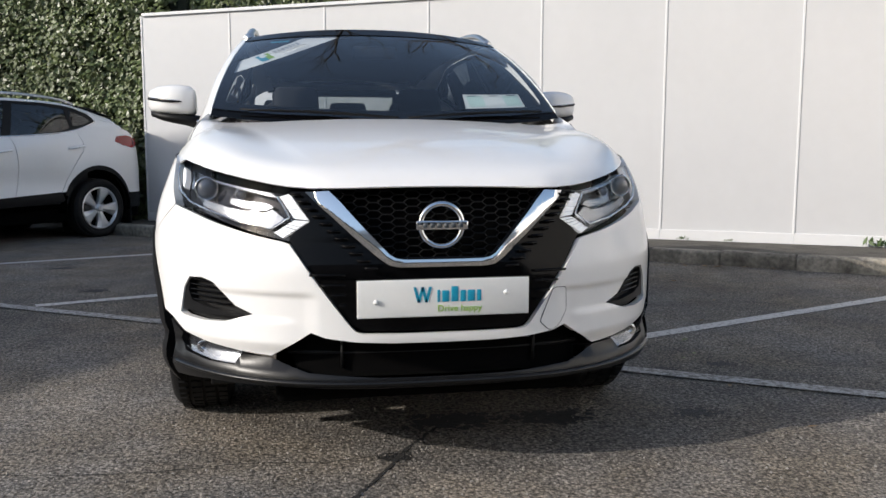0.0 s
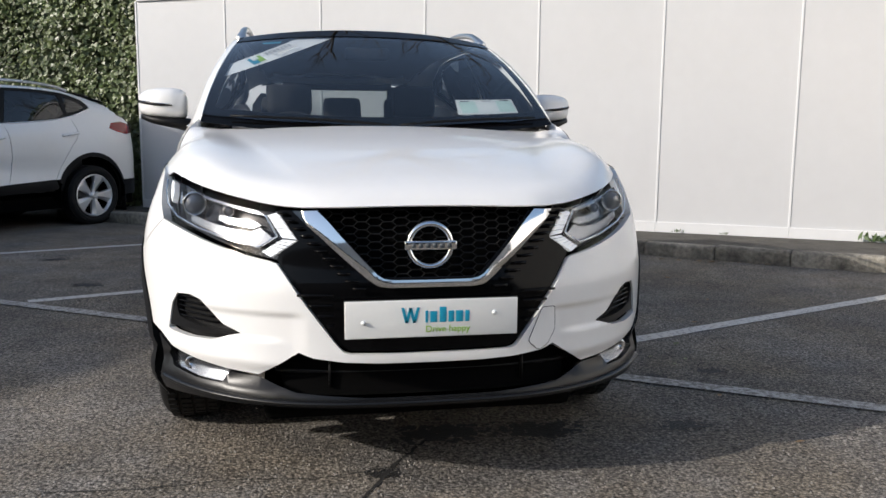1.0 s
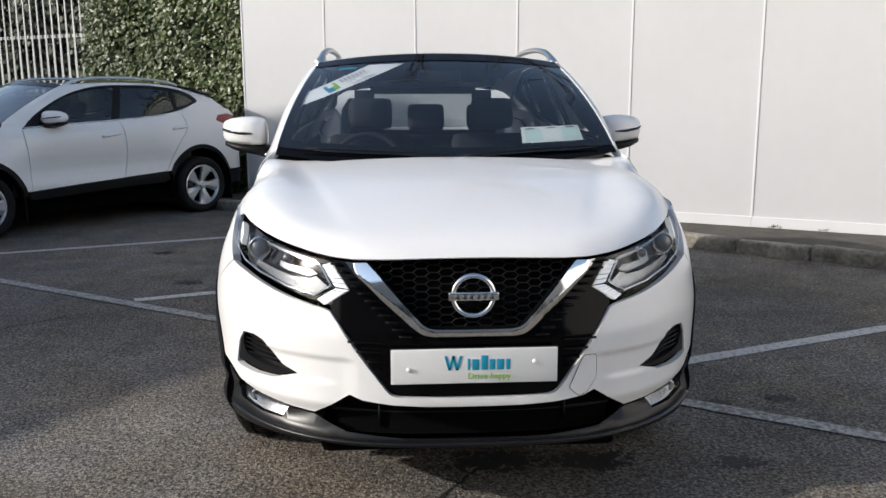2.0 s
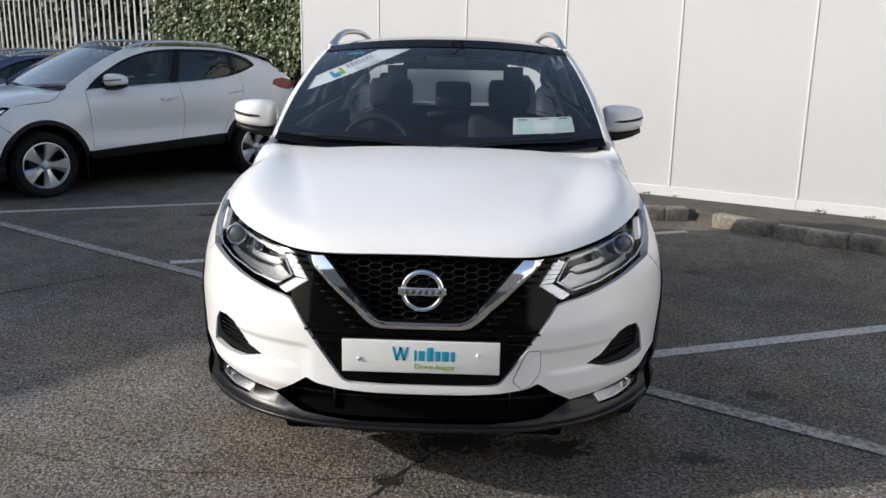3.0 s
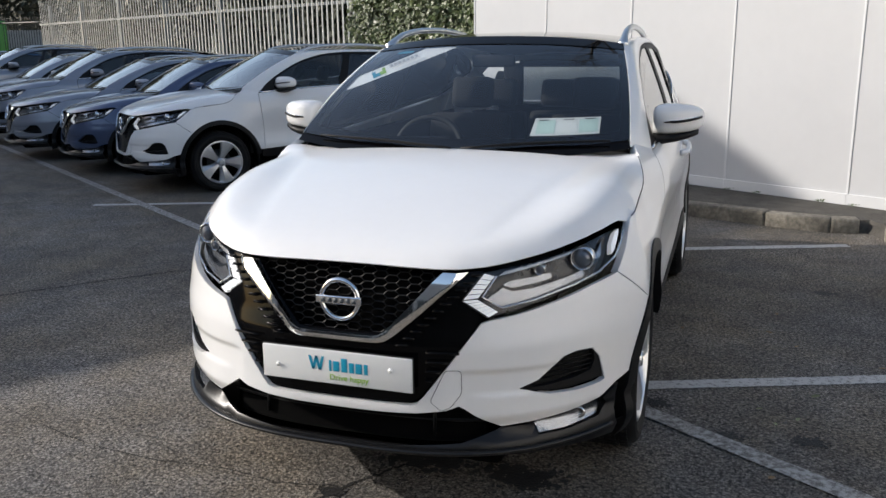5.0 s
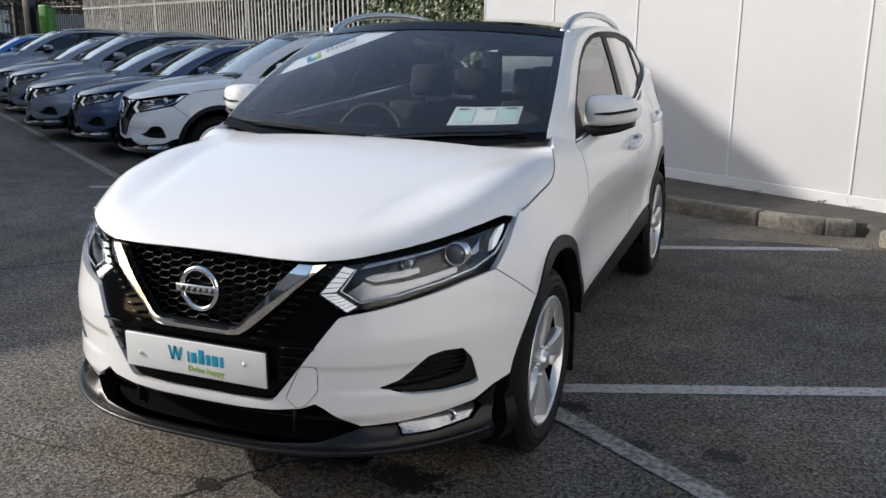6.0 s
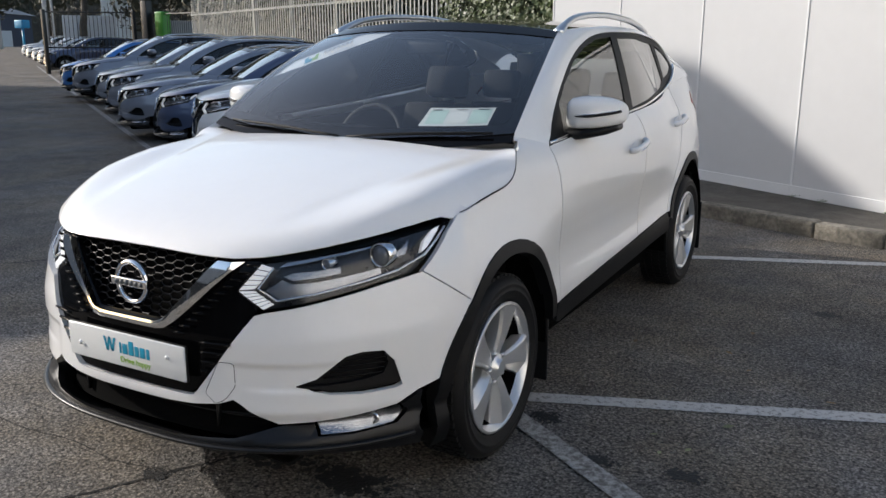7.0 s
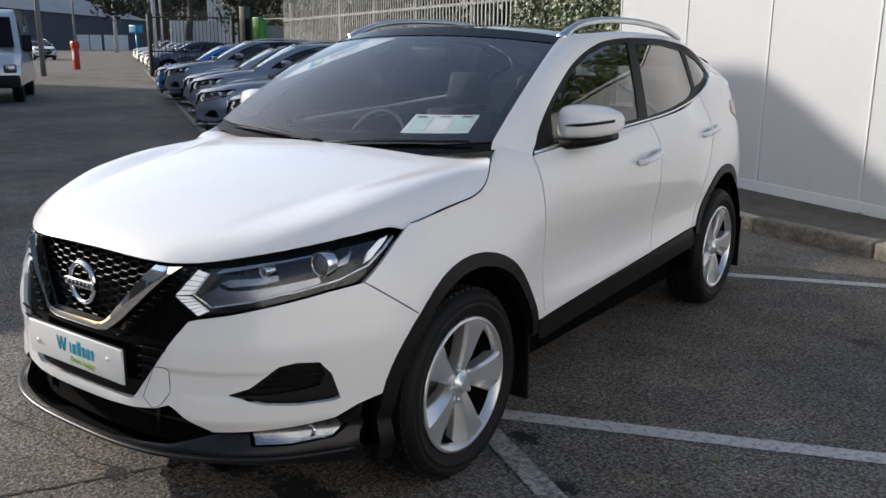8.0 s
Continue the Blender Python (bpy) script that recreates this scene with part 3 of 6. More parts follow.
def headlamp(parent, sign):
    """A wrap-round headlamp: dark bowl, reflectors, projector, chevron light guide and clear lens."""
    on = lambda s, z: wrap(s * sign, z)
    flip = sign < 0
    lens = [F(.388, .778), F(.43, .748), F(.473, .722), F(.56, .738), F(.68, .77), F(.755, .795), S(.445, .812), S(.52, .862), S(.575, .905), S(.625, .94), F(.79, .936), F(.72, .918), F(.6, .893), F(.5, .878), F(.446, .866)]
    body = panel("headlamp", lens, on, LAMP_DARK, parent, .03, .0, .0, lift=-.06, flip=flip)
    panel("lamp_wall", lens, on, SHADOW_BLACK, body, .05, .0, .07, lift=-.075, flip=flip)
    # chevron of small clear blocks, one arm below and one above the corner
    def block(q, name, mat, lift, deep=.015):
        panel(name, q, on, mat, body, .02, .0005, deep, lift=lift, flip=flip)

    def arm(a0, a1, b0, b1, n):
        a0, a1, b0, b1 = (Vector(v) for v in (a0, a1, b0, b1))
        for i in range(n):
            t, u = i / n, (i + .93) / n
            block([tuple(a0.lerp(a1, t)), tuple(b0.lerp(b1, t)), tuple(b0.lerp(b1, u)), tuple(a0.lerp(a1, u))], "light_guide", LAMP_CLEAR, -.012 - .002 * (i % 2))

    arm(F(.474, .727), F(.394, .779), F(.5, .742), F(.437, .782), 6)
    arm(F(.396, .781), F(.452, .861), F(.439, .786), F(.482, .852), 5)
    # stepped floor, brow and rear wedges
    floor = [F(.468, .782), F(.512, .755), F(.6, .772), F(.69, .798), F(.742, .818), F(.735, .838), F(.66, .818), F(.6, .806), F(.54, .802), F(.512, .815)]
    block(floor, "reflector", LAMP_SILVER, -.03, .03)
    block([F(.512, .824), F(.54, .812), F(.62, .822), F(.655, .832), F(.65, .85), F(.6, .842), F(.535, .836)], "reflector", LAMP_SILVER, -.04, .02)
    block([F(.495, .852), F(.515, .868), F(.6, .884), F(.7, .905), F(.7, .898), F(.6, .874), F(.53, .858)], "brow", LAMP_SILVER, -.03, .01)
    bm = bmesh.new()
    run = [F(.486, .846), F(.452, .786), F(.508, .751), F(.6, .768), F(.70, .796), F(.765, .82), S(.47, .854), S(.53, .894), S(.575, .926)]
    tube(bm, [Vector(on(u, v)) + Vector((-sign * .004, .012, 0)) for u, v in run], .0035, 6)
    part("silver_line", bm, CHROME, body)
    block([F(.752, .858), F(.775, .868), S(.45, .9), S(.46, .912), F(.765, .893), F(.756, .878)], "side_reflector", LAMP_SILVER, -.02, .02)
    block([S(.475, .866), S(.50, .878), S(.56, .922), S(.575, .936), S(.545, .928), S(.5, .9)], "rear_reflector", LAMP_CLEAR, -.018, .02)
    for x, z, r in ((.712, .862, .031), (.6, .848, .014)):
        p = Vector(on(F(x, z)[0], z))
        c = (p.x - sign * .005, p.y + .045, p.z)
        bm = bmesh.new()
        lathe(bm, [(.03, r * 1.25), (-.006, r * 1.22), (-.008, r * 1.12), (.0, r * 1.02), (.02, r)], 28, "y", c)
        part("projector_ring", bm, CHROME, body)
        bm = bmesh.new()
        bmesh.ops.create_uvsphere(bm, u_segments=20, v_segments=12, radius=r)
        for v in bm.verts:
            v.co = Vector((v.co.x, v.co.y * .6, v.co.z)) + Vector(c)
        part("projector_lens", bm, PROJECTOR, body)
    cover = panel("lamp_cover", lens, on, LAMP_GLASS, body, .03, .0, .0, lift=.0, flip=flip)
    cover.visible_shadow = False
    return body


def build_car():
    """A compact five-door SUV, nose at the origin, tail towards +y."""
    car = tagged(new("car"), "white compact SUV with black glass roof and silver roof rails", "car")
    # bumper over the whole nose
    fog_hole = [F(.562, .494), F(.615, .515), F(.655, .553), F(.685, .582), F(.72, .592), F(.762, .588), F(.782, .55), F(.797, .468), F(.785, .461), F(.72, .457), F(.65, .464)]
    half = [(0, .414), F(.15, .415), F(.262, .42), F(.35, .432), F(.392, .447), F(.44, .415), F(.51, .368), F(.6, .374), F(.70, .386), F(.785, .405), S(.402, .44)]
    half += [S(y, z) for y, z in arch(.925, .345, .468, 166, 137, 6)]
    half += [S(.6, .69), S(.52, .752), S(.45, .808), F(.755, .79), F(.68, .765), F(.56, .733), F(.475, .717), F(.452, .71), F(.425, .672), F(.38, .605), F(.275, .465), F(.262, .452), F(.24, .446), F(.12, .444), (0, .444)]
    mirror_hole = [(-u, v) for u, v in fog_hole]
    edge_a, edge_b = Vector((.275, .462)), Vector((.452, .712))
    edge_n = Vector((edge_b.y - edge_a.y, -(edge_b.x - edge_a.x))).normalized()

    def nose_skin(s, z):
        p = Vector(wrap(s, z))
        x = abs(p.x)
        d = (Vector((x, z)) - edge_a).dot(edge_n)
        in_v = (1 - float(smooth(.004, .032, d))) * float(smooth(.43, .5, z))
        shelf = float(smooth(.566, .554, z)) * float(smooth(.36, .42, x)) * (1 - float(smooth(.7, .8, x))) * float(smooth(.38, .44, z))
        wing = float(smooth(.484, .474, z)) * float(smooth(.40, .5, x)) * (1 - float(smooth(.72, .82, x)))
        p.y += .007 * shelf - .005 * wing
        return tuple(p)

    bumper = panel("front_bumper", both(half), nose_skin, PAINT_WHITE, car, .0155, .0007, .022, holes=(fog_hole, mirror_hole))
    for k in (1, -1):
        on = (lambda kk: (lambda s, z: wrap(s * kk, z)))(k)
        fl = k < 0
        panel("fog_recess", fog_hole, on, TRIM_BLACK, bumper, .03, .0, .0, lift=-.03, flip=fl, label="black honeycomb recess")
        blade = [F(.557, .493), F(.64, .492), F(.72, .5), F(.762, .513), F(.772, .545), F(.766, .585), F(.785, .56), F(.797, .5), F(.798, .475), F(.76, .479), F(.70, .477), F(.63, .481)]
        panel("fog_blade", blade, on, BLADE_GREY, bumper, .025, .0, .02, lift=-.006, flip=fl)
        bm = bmesh.new()
        for r in range(5):
            z = .515 + r * .016
            x0, x1 = .625 + r * .016, .785 - r * .004
            tube(bm, [Vector(on(F(x0 + (x1 - x0) * i / 6, z)[0], z)) + Vector((0, .02, 0)) for i in range(7)], .003, 5)
        part("recess_mesh", bm, GLOSS_BLACK, bumper)
        lamp = [F(.604, .368), F(.625, .34), F(.70, .338), F(.775, .348), F(.79, .372), F(.782, .392), F(.7, .378), F(.64, .372)]
        body = panel("fog_lamp", lamp, on, LAMP_SILVER, bumper, .02, .0, .02, lift=-.012, flip=fl, label="clear fog lamp with silver reflector")
        cov = panel("lamp_cover", lamp, on, LAMP_GLASS, body, .03, .0, .0, lift=.006, flip=fl)
        cov.visible_shadow = False
        bm = bmesh.new()
        p = Vector(on(F(.725, .362)[0], .362))
        lathe(bm, [(.0, .02), (-.008, .018), (.004, .008), (.004, .0001)], 20, "y", p + Vector((0, .012, 0)))
        part("bulb_reflector", bm, CHROME, body)
    cap = [F(.305, .462), F(.34, .432), F(.37, .446), F(.40, .49), F(.398, .565), F(.352, .565)]
    # towing-eye cover: a thin joint round a flush flap
    flap = panel("towing_eye_cover", rounded(cap, .012), nose_skin, PAINT_WHITE, bumper, .03, .0, .004, lift=.0015)
    bm = bmesh.new()
    line = [Vector(nose_skin(p[0], p[1])) + Vector((0, -.0012, 0)) for p in rounded(cap, .012)]
    tube(bm, line + line[:1], .0011, 4)
    part("cover_joint", bm, SHADOW_BLACK, bumper)
    # black surround of the grille
    top_in, low_in = F(.322, .862), F(.145, .672)
    u_half = [(0, .45), F(.24, .452), F(.275, .472), F(.38, .612), F(.455, .722), F(.44, .745), F(.39, .778), F(.448, .868), F(.40, .866), top_in, low_in, (0, .672)]
    surround = panel("grille_surround", both(u_half), wrap, GLOSS_BLACK, car, .03, .0, .03, lift=-.012, label="gloss black grille surround")
    for k in (1, -1):
        for r in range(4):
            bm = bmesh.new()
            z = .53 + r * .03
            x0, x1 = .29, .31 + r * .028
            tube(bm, [Vector(wrap(F(k * (x0 + (x1 - x0) * i / 4), z)[0], z)) + Vector((0, -.001, 0)) for i in range(5)], .0045, 6)
            part("slat", bm, GLOSS_BLACK, surround)
        # pleated band beside the chrome
        for r in range(11):
            t = r / 10
            bm = bmesh.new()
            c = Vector(F(k * (.215 + .215 * t), .64 + .215 * t))
            w = .022
            tube(bm, [Vector(wrap(c.x + k * d, c.y)) + Vector((0, -.002, 0)) for d in (-w, 0, w)], .005, 5)
            part("slat", bm, GLOSS_BLACK, surround)
    chrome_half = [F(.332, .866), F(.300, .834), F(.16, .680), F(.142, .670), F(.12, .666), (0, .665)]
    chrome_low = [(0, .643), F(.13, .643), F(.16, .648), F(.19, .668), F(.325, .79), F(.402, .862)]
    outline = [(-u, v) for u, v in chrome_low[::-1]][:-1] + chrome_low + chrome_half + [(-u, v) for u, v in chrome_half[::-1]][1:]
    inner_line = [Vector(q) for q in chrome_half]

    def facet(u, v):
        q = Vector((abs(u), v))
        d = edge_far(q, [inner_line[:-1] + inner_line[-2::-1]]) if q.x > inner_line[-2].x else abs(.665 - v)
        w = .012 + .04 * max(0, min(1, (v - .69) / .14))
        out = .016 if d < w else .016 - (d - w) * .6
        p = Vector(wrap(u, v))
        return (p.x, p.y - out, p.z)

    panel("chrome_grille_bar", outline, facet, CHROME, car, .007, .0, .03, label="polished chrome V bar")
    # honeycomb mesh
    mesh_poly = [Vector(p) for p in (F(-.335, .868), F(-.15, .662), F(.15, .662), F(.335, .868))]
    # black sheet painted as the shade behind the mesh
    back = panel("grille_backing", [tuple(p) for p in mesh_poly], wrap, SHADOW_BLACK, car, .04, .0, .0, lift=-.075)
    bm = bmesh.new()
    # flat six-sided cells: half height h, top edge 2e long, tips at tip
    h, e, tip = .0118, .0135, .0275
    w = 2 * (e + tip)
    for r in range(-1, 20):
        for c in range(-7, 8):
            cx, cz = c * w + (w / 2 if r % 2 else 0), .664 + r * h
            if not inside(Vector((cx, cz)), mesh_poly):
                continue
            cell = [(cx - e, cz + h), (cx + e, cz + h), (cx + tip, cz), (cx + e, cz - h), (cx - e, cz - h)]
            pts = [Vector(wrap(u, v)) + Vector((0, .03, 0)) for u, v in cell]
            tube(bm, pts, .0026, 4, 1.0, False)
    part("grille_mesh", bm, TRIM_BLACK, back, smooth_shade=False)
    # round badge with a plain bar
    bm = bmesh.new()
    p = Vector((0, float(front_y(0, .765)) + .006, .763))
    lathe(bm, [(.0, .074), (-.012, .071), (-.015, .064), (-.012, .057), (.0, .054), (.008, .064), (.0, .074)], 48, "y", p)
    badge = part("badge_ring", bm, CHROME, car, "chrome ring badge")
    bm = bmesh.new()
    box(bm, (p.x - .079, p.y - .022, p.z - .0125), (p.x + .079, p.y - .006, p.z + .0145), .004)
    part("badge_bar", bm, CHROME, badge)
    for i in range(6):
        bm = bmesh.new()
        x = -.058 + i * .0215
        box(bm, (p.x + x, p.y - .0245, p.z - .006), (p.x + x + .013, p.y - .0215, p.z + .008), .0)
        part("badge_inlay", bm, DARK_INK, badge)
    # lower cladding and lip
    low_half = [(0, .286), F(.3, .286), F(.5, .286), F(.7, .276), S(.33, .262), S(.42, .25), S(.413, .29), S(.4085, .345), S(.41, .40), S(.412, .436), F(.79, .401), F(.797, .375), F(.782, .342), F(.70, .332), F(.62, .334), F(.598, .366), F(.512, .362), F(.46, .345), F(.40, .328), F(.2, .317), (0, .316)]
    lip = panel("front_lip", both(low_half), wrap, LIP_GREY, car, .03, .001, .03, lift=.004, label="dark grey plastic front lip")
    bm = bmesh.new()
    reach = F(.82, .305)[0]
    tube(bm, [Vector(wrap(i / 40 * reach, .302)) + Vector((0, -.004 - .006 * (1 - abs(i / 40) ** 3), 0)) for i in range(-40, 41)], .0125, 8, .62)
    part("lip_rim", bm, LIP_GREY, lip)
    bm = bmesh.new()
    rows = []
    for i in range(-24, 25):
        s = i / 24 * F(.86, .29)[0]
        p = Vector(wrap(s, .292))
        rows.append([bm.verts.new(v) for v in (p + Vector((0, .012, 0)), Vector((p.x * .975, p.y + .06, .268)), Vector((p.x * .92, p.y + .2, .225)), Vector((p.x * .8, p.y + .4, .2)))])
    for a, b in zip(rows, rows[1:]):
        for j in range(3):
            bm.faces.new((a[j], a[j + 1], b[j + 1], b[j]))
    bmesh.ops.recalc_face_normals(bm, faces=bm.faces)
    part("undertray", bm, TRIM_BLACK, car)
    for k in (1, -1):
        bm = bmesh.new()
        box(bm, (min(k * .56, k * .72), .47, .185), (max(k * .56, k * .72), .5, .27), .008)
        part("air_deflector", bm, LIP_GREY, car)
    intake = [F(-.50, .42), F(-.46, .30), F(.46, .30), F(.50, .42), F(.392, .46), F(-.392, .46)]
    # black sheet stands for the shade deep in the lower opening
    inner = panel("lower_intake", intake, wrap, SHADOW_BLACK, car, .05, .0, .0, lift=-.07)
    for z in (.375,):
        bm = bmesh.new()
        tube(bm, [Vector(wrap(F(x / 20 * .46, z)[0], z)) + Vector((0, .045, 0)) for x in range(-20, 21)], .007, 6)
        part("slat", bm, TRIM_BLACK, inner)
    for x in (-.3, 0, .3):
        bm = bmesh.new()
        box(bm, (x - .003, .06, .33), (x + .004, .08, .42))
        part("rib", bm, TRIM_BLACK, inner)
    # under-plate opening
    bm = bmesh.new()
    tube(bm, [(x / 10 * .24, .012 + .02 * (x / 10) ** 2, .468) for x in range(-10, 11)], .005, 6)
    part("slat", bm, TRIM_BLACK, surround)

    # bonnet
    plan = [(x, float(lip_y(x)) + .003) for x in np.linspace(0, .795, 22)] + [(float(wing_x(y)) - .0012, y) for y in (.66, .74, .82, .9, .98, 1.04, 1.08, 1.11, 1.14, 1.16)] + [(.775, 1.188), (.745, 1.218), (.70, 1.22), (.55, 1.184), (.3, 1.152), (0, 1.14)]
    def to_u(x, y):
        c = float(crease_x(y))
        return x * .44 / c if x < c else .44 + (x - c) * .40 / (.84 - c)

    def on_bonnet(u, y):
        c, a = float(crease_x(y)), abs(u)
        x = math.copysign(a * c / .44 if a < .44 else c + (a - .44) * (.84 - c) / .40, u)
        return (x, y, float(bonnet_z(x, y)))

    plan = [(to_u(x, y), y) for x, y in plan]
    panel("bonnet", plan + [(-u, v) for u, v in plan[::-1] if u > 1e-6], on_bonnet, PAINT_WHITE, car, .02, .0008, .005)
    # black fill under the bonnet in place of shade, so that joints stay dark
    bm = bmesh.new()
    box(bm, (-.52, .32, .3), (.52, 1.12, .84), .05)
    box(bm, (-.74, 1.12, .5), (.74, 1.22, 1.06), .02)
    part("bonnet_dark_fill", bm, SHADOW_BLACK, car)

    for k in (1, -1):
        side, pane = flank_skin(k), glass_skin(k)
        fl = k < 0
        headlamp(car, k)
        fender = [(.452, .81), (.5215, .7535), (.6015, .6915)] + arch(.925, .345, .468, 136, 14, 16) + [(1.43, .457), (1.434, .7), (1.408, .94), (1.401, 1.02), (1.404, 1.103), (1.33, 1.124), (1.27, 1.138), (1.235, 1.13)] + [(y, float(wing_z(y)) - .0035) for y in (1.19, 1.165, 1.14, 1.1, 1.06, 1.0, .88, .75, .645)] + [(.58, .911), (.525, .867)]
        panel("fender", fender, side, PAINT_WHITE, car, .035, .0007, .03, flip=fl)
        door = [(1.432, .457), (2.0, .49), (2.50, .515), (2.54, .65), (2.55, .8), (2.53, 1.0), (2.515, 1.08), (2.495, float(belt(2.495)) - .004)] + [(y, float(belt(y)) - .004) for y in (2.2, 1.9, 1.6, 1.45)] + [(1.409, 1.094), (1.405, 1.02), (1.412, .94), (1.438, .7)]
        front_door = panel("front_door", door, side, PAINT_WHITE, car, .035, .002, .03, flip=fl)
        rear = [(2.504, .517), (3.06, .545), (3.12, .66), (3.19, .78), (3.28, .90), (3.385, 1.0), (3.41, 1.1), (3.37, float(belt(3.37)) - .004)] + [(y, float(belt(y)) - .004) for y in (3.1, 2.8, 2.6)] + [(2.499, float(belt(2.499)) - .004), (2.519, 1.08), (2.534, 1.0), (2.554, .8), (2.544, .65)]
        rear_door = panel("rear_door", rear, side, PAINT_WHITE, car, .035, .002, .03, flip=fl)
        quarter = [(3.065, .545)] + arch(3.56, .345, .49, 156, 25, 14) + [(4.05, .5), (4.36, .5), (4.38, .8), (4.34, 1.03), (4.28, 1.16), (4.18, 1.235)] + [(y, float(belt(y)) - .004) for y in (4.05, 3.7, 3.5)] + [(3.375, float(belt(3.375)) - .004), (3.414, 1.1), (3.389, 1.0), (3.284, .90), (3.194, .78), (3.124, .66)]
        panel("rear_quarter", quarter, side, PAINT_WHITE, car, .035, .0015, .03, flip=fl)
        # sill and arch cladding
        sill = [(1.40, .40), (1.40, .452), (1.43, .452), (2.0, .486), (2.5, .511), (3.06, .541), (3.09, .46), (3.07, .435), (2.62, .415), (2.0, .39), (1.45, .365), (1.41, .375)]
        panel("sill_cladding", sill, side, TRIM_BLACK, car, .04, .0, .04, lift=.004, flip=fl)
        for cy, r0, a0, a1 in ((.925, .468, 197, 8), (3.56, .49, 160, -22)):
            ring = arch(cy, .345, r0, a0, a1, 26) + arch(cy, .345, r0 - .047, a1, a0, 26)
            panel("arch_cladding", ring, side, TRIM_BLACK, car, .03, .0, .05, lift=.006, flip=fl)
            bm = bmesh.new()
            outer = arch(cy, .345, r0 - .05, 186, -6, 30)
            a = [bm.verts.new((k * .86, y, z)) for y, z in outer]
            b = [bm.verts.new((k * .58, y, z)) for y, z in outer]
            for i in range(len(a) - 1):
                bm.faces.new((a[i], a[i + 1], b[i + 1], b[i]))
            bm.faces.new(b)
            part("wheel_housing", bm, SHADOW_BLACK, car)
        for cy in (1.355, 4.0):
            bm = bmesh.new()
            box(bm, (min(k * .68, k * .865), cy, .13), (max(k * .68, k * .865), cy + .012, .45), .004)
            part("mud_flap", bm, TRIM_BLACK, car)
        rear_bumper = [(4.02, .32), (4.04, .495), (4.37, .495), (4.36, .32)]
        panel("rear_cladding", rear_bumper, side, TRIM_BLACK, car, .05, .0, .03, lift=.004, flip=fl)
        tail = [(3.88, 1.115), (3.93, 1.175), (4.1, 1.19), (4.3, 1.15), (4.33, 1.06), (4.15, 1.04), (4.0, 1.07)]
        panel("tail_lamp", tail, side, RED_LENS, car, .04, .0, .02, lift=.004, flip=fl, label="red tail lamp")
        # glass house: black frame, then panes on it
        frame_line = [(1.425, 1.103)] + [(y, float(belt(y))) for y in (1.6, 2.0, 2.5, 3.0, 3.23)] + [(3.4, 1.252), (3.505, 1.287), (3.63, 1.33), (3.67, 1.35), (3.672, 1.375), (3.601, 1.428), (3.46, 1.475)] + [(y, float(eaves(y)) - .002) for y in (3.314, 3.1, 2.925, 2.6, 2.362, 2.136, 1.933, 1.75, 1.605, 1.48)]
        panel("window_frame", frame_line, pane, TRIM_BLACK, car, .05, .0, .012, holes=(
            [(1.60, 1.128), (2.0, 1.15), (2.42, 1.17), (2.565, 1.516), (2.36, 1.507), (2.14, 1.465), (1.95, 1.405), (1.76, 1.314), (1.64, 1.245)],
            [(2.525, 1.172), (2.85, 1.195), (3.12, 1.22), (3.235, 1.24), (3.3, 1.27), (3.285, 1.478), (3.0, 1.507), (2.65, 1.511)],
            [(3.345, 1.282), (3.48, 1.305), (3.598, 1.345), (3.60, 1.365), (3.53, 1.41), (3.345, 1.468)]), lift=-.002, flip=fl)
        panes = (("front_side_window", [(1.58, 1.12), (2.0, 1.142), (2.44, 1.162), (2.58, 1.524), (2.36, 1.515), (2.13, 1.473), (1.94, 1.412), (1.75, 1.32), (1.62, 1.25)], SIDE_GLASS),
                 ("rear_side_window", [(2.5, 1.165), (2.85, 1.187), (3.12, 1.212), (3.25, 1.232), (3.32, 1.27), (3.3, 1.487), (3.0, 1.515), (2.63, 1.52)], PRIVACY_GLASS),
                 ("quarter_window", [(3.335, 1.272), (3.49, 1.297), (3.61, 1.34), (3.61, 1.37), (3.54, 1.418), (3.335, 1.477)], PRIVACY_GLASS))
        for nm, shape, gl in panes:
            w_ob = panel(nm, shape, pane, gl, car, .06, .0, .0, lift=-.006, flip=fl)
            w_ob.visible_shadow = False
        bm = bmesh.new()
        strip = [(k * (float(glass_x(y, float(belt(y)) + .004)) + .006), y, float(belt(y)) + .002) for y in np.linspace(1.43, 3.23, 24)]
        strip += [(k * (float(glass_x(y, z)) + .006), y, z) for y, z in ((3.4, 1.25), (3.505, 1.284), (3.63, 1.326), (3.675, 1.35))]
        tube(bm, strip, .0065, 6)
        part("window_trim", bm, CHROME, car)
        # pillar and roof edge as one swept strip from the wing to the tail
        bm = bmesh.new()
        rows = []
        for i in range(-1, 45):
            t = i / 44
            if t < .4:
                b = t / .4
                p = Vector(screen(k * 1.0, max(b, 0))) + (Vector((0, -.008, -.03)) if b < 0 else Vector())
                y = 1.42 + .62 * max(b, -.03)
                z = float(eaves(y)) if b >= 0 else 1.075
            else:
                q = (t - .4) / .6
                y = 2.04 + 1.95 * q
                p = Vector((k * (.612 - .06 * q - .05 * q ** 4), 1.985 + 1.95 * q, float(roof_z(.612, 1.985 + 1.95 * q)) - .05 * q ** 5))
                z = float(eaves(y))
            g = Vector((k * float(glass_x(y, z)), y, z))
            n = Vector((k * .6, -.25 if t < .4 else 0, .75)).normalized()
            ring = [p + Vector((-k * .004, 0, -.012)), p + Vector((0, 0, .002))]
            for j in range(1, 6):
                s = j / 6
                ring.append(p.lerp(g, s) + n * .022 * min(1, .35 + max(0, t) * 5) * math.sin(math.pi * s) ** .8)
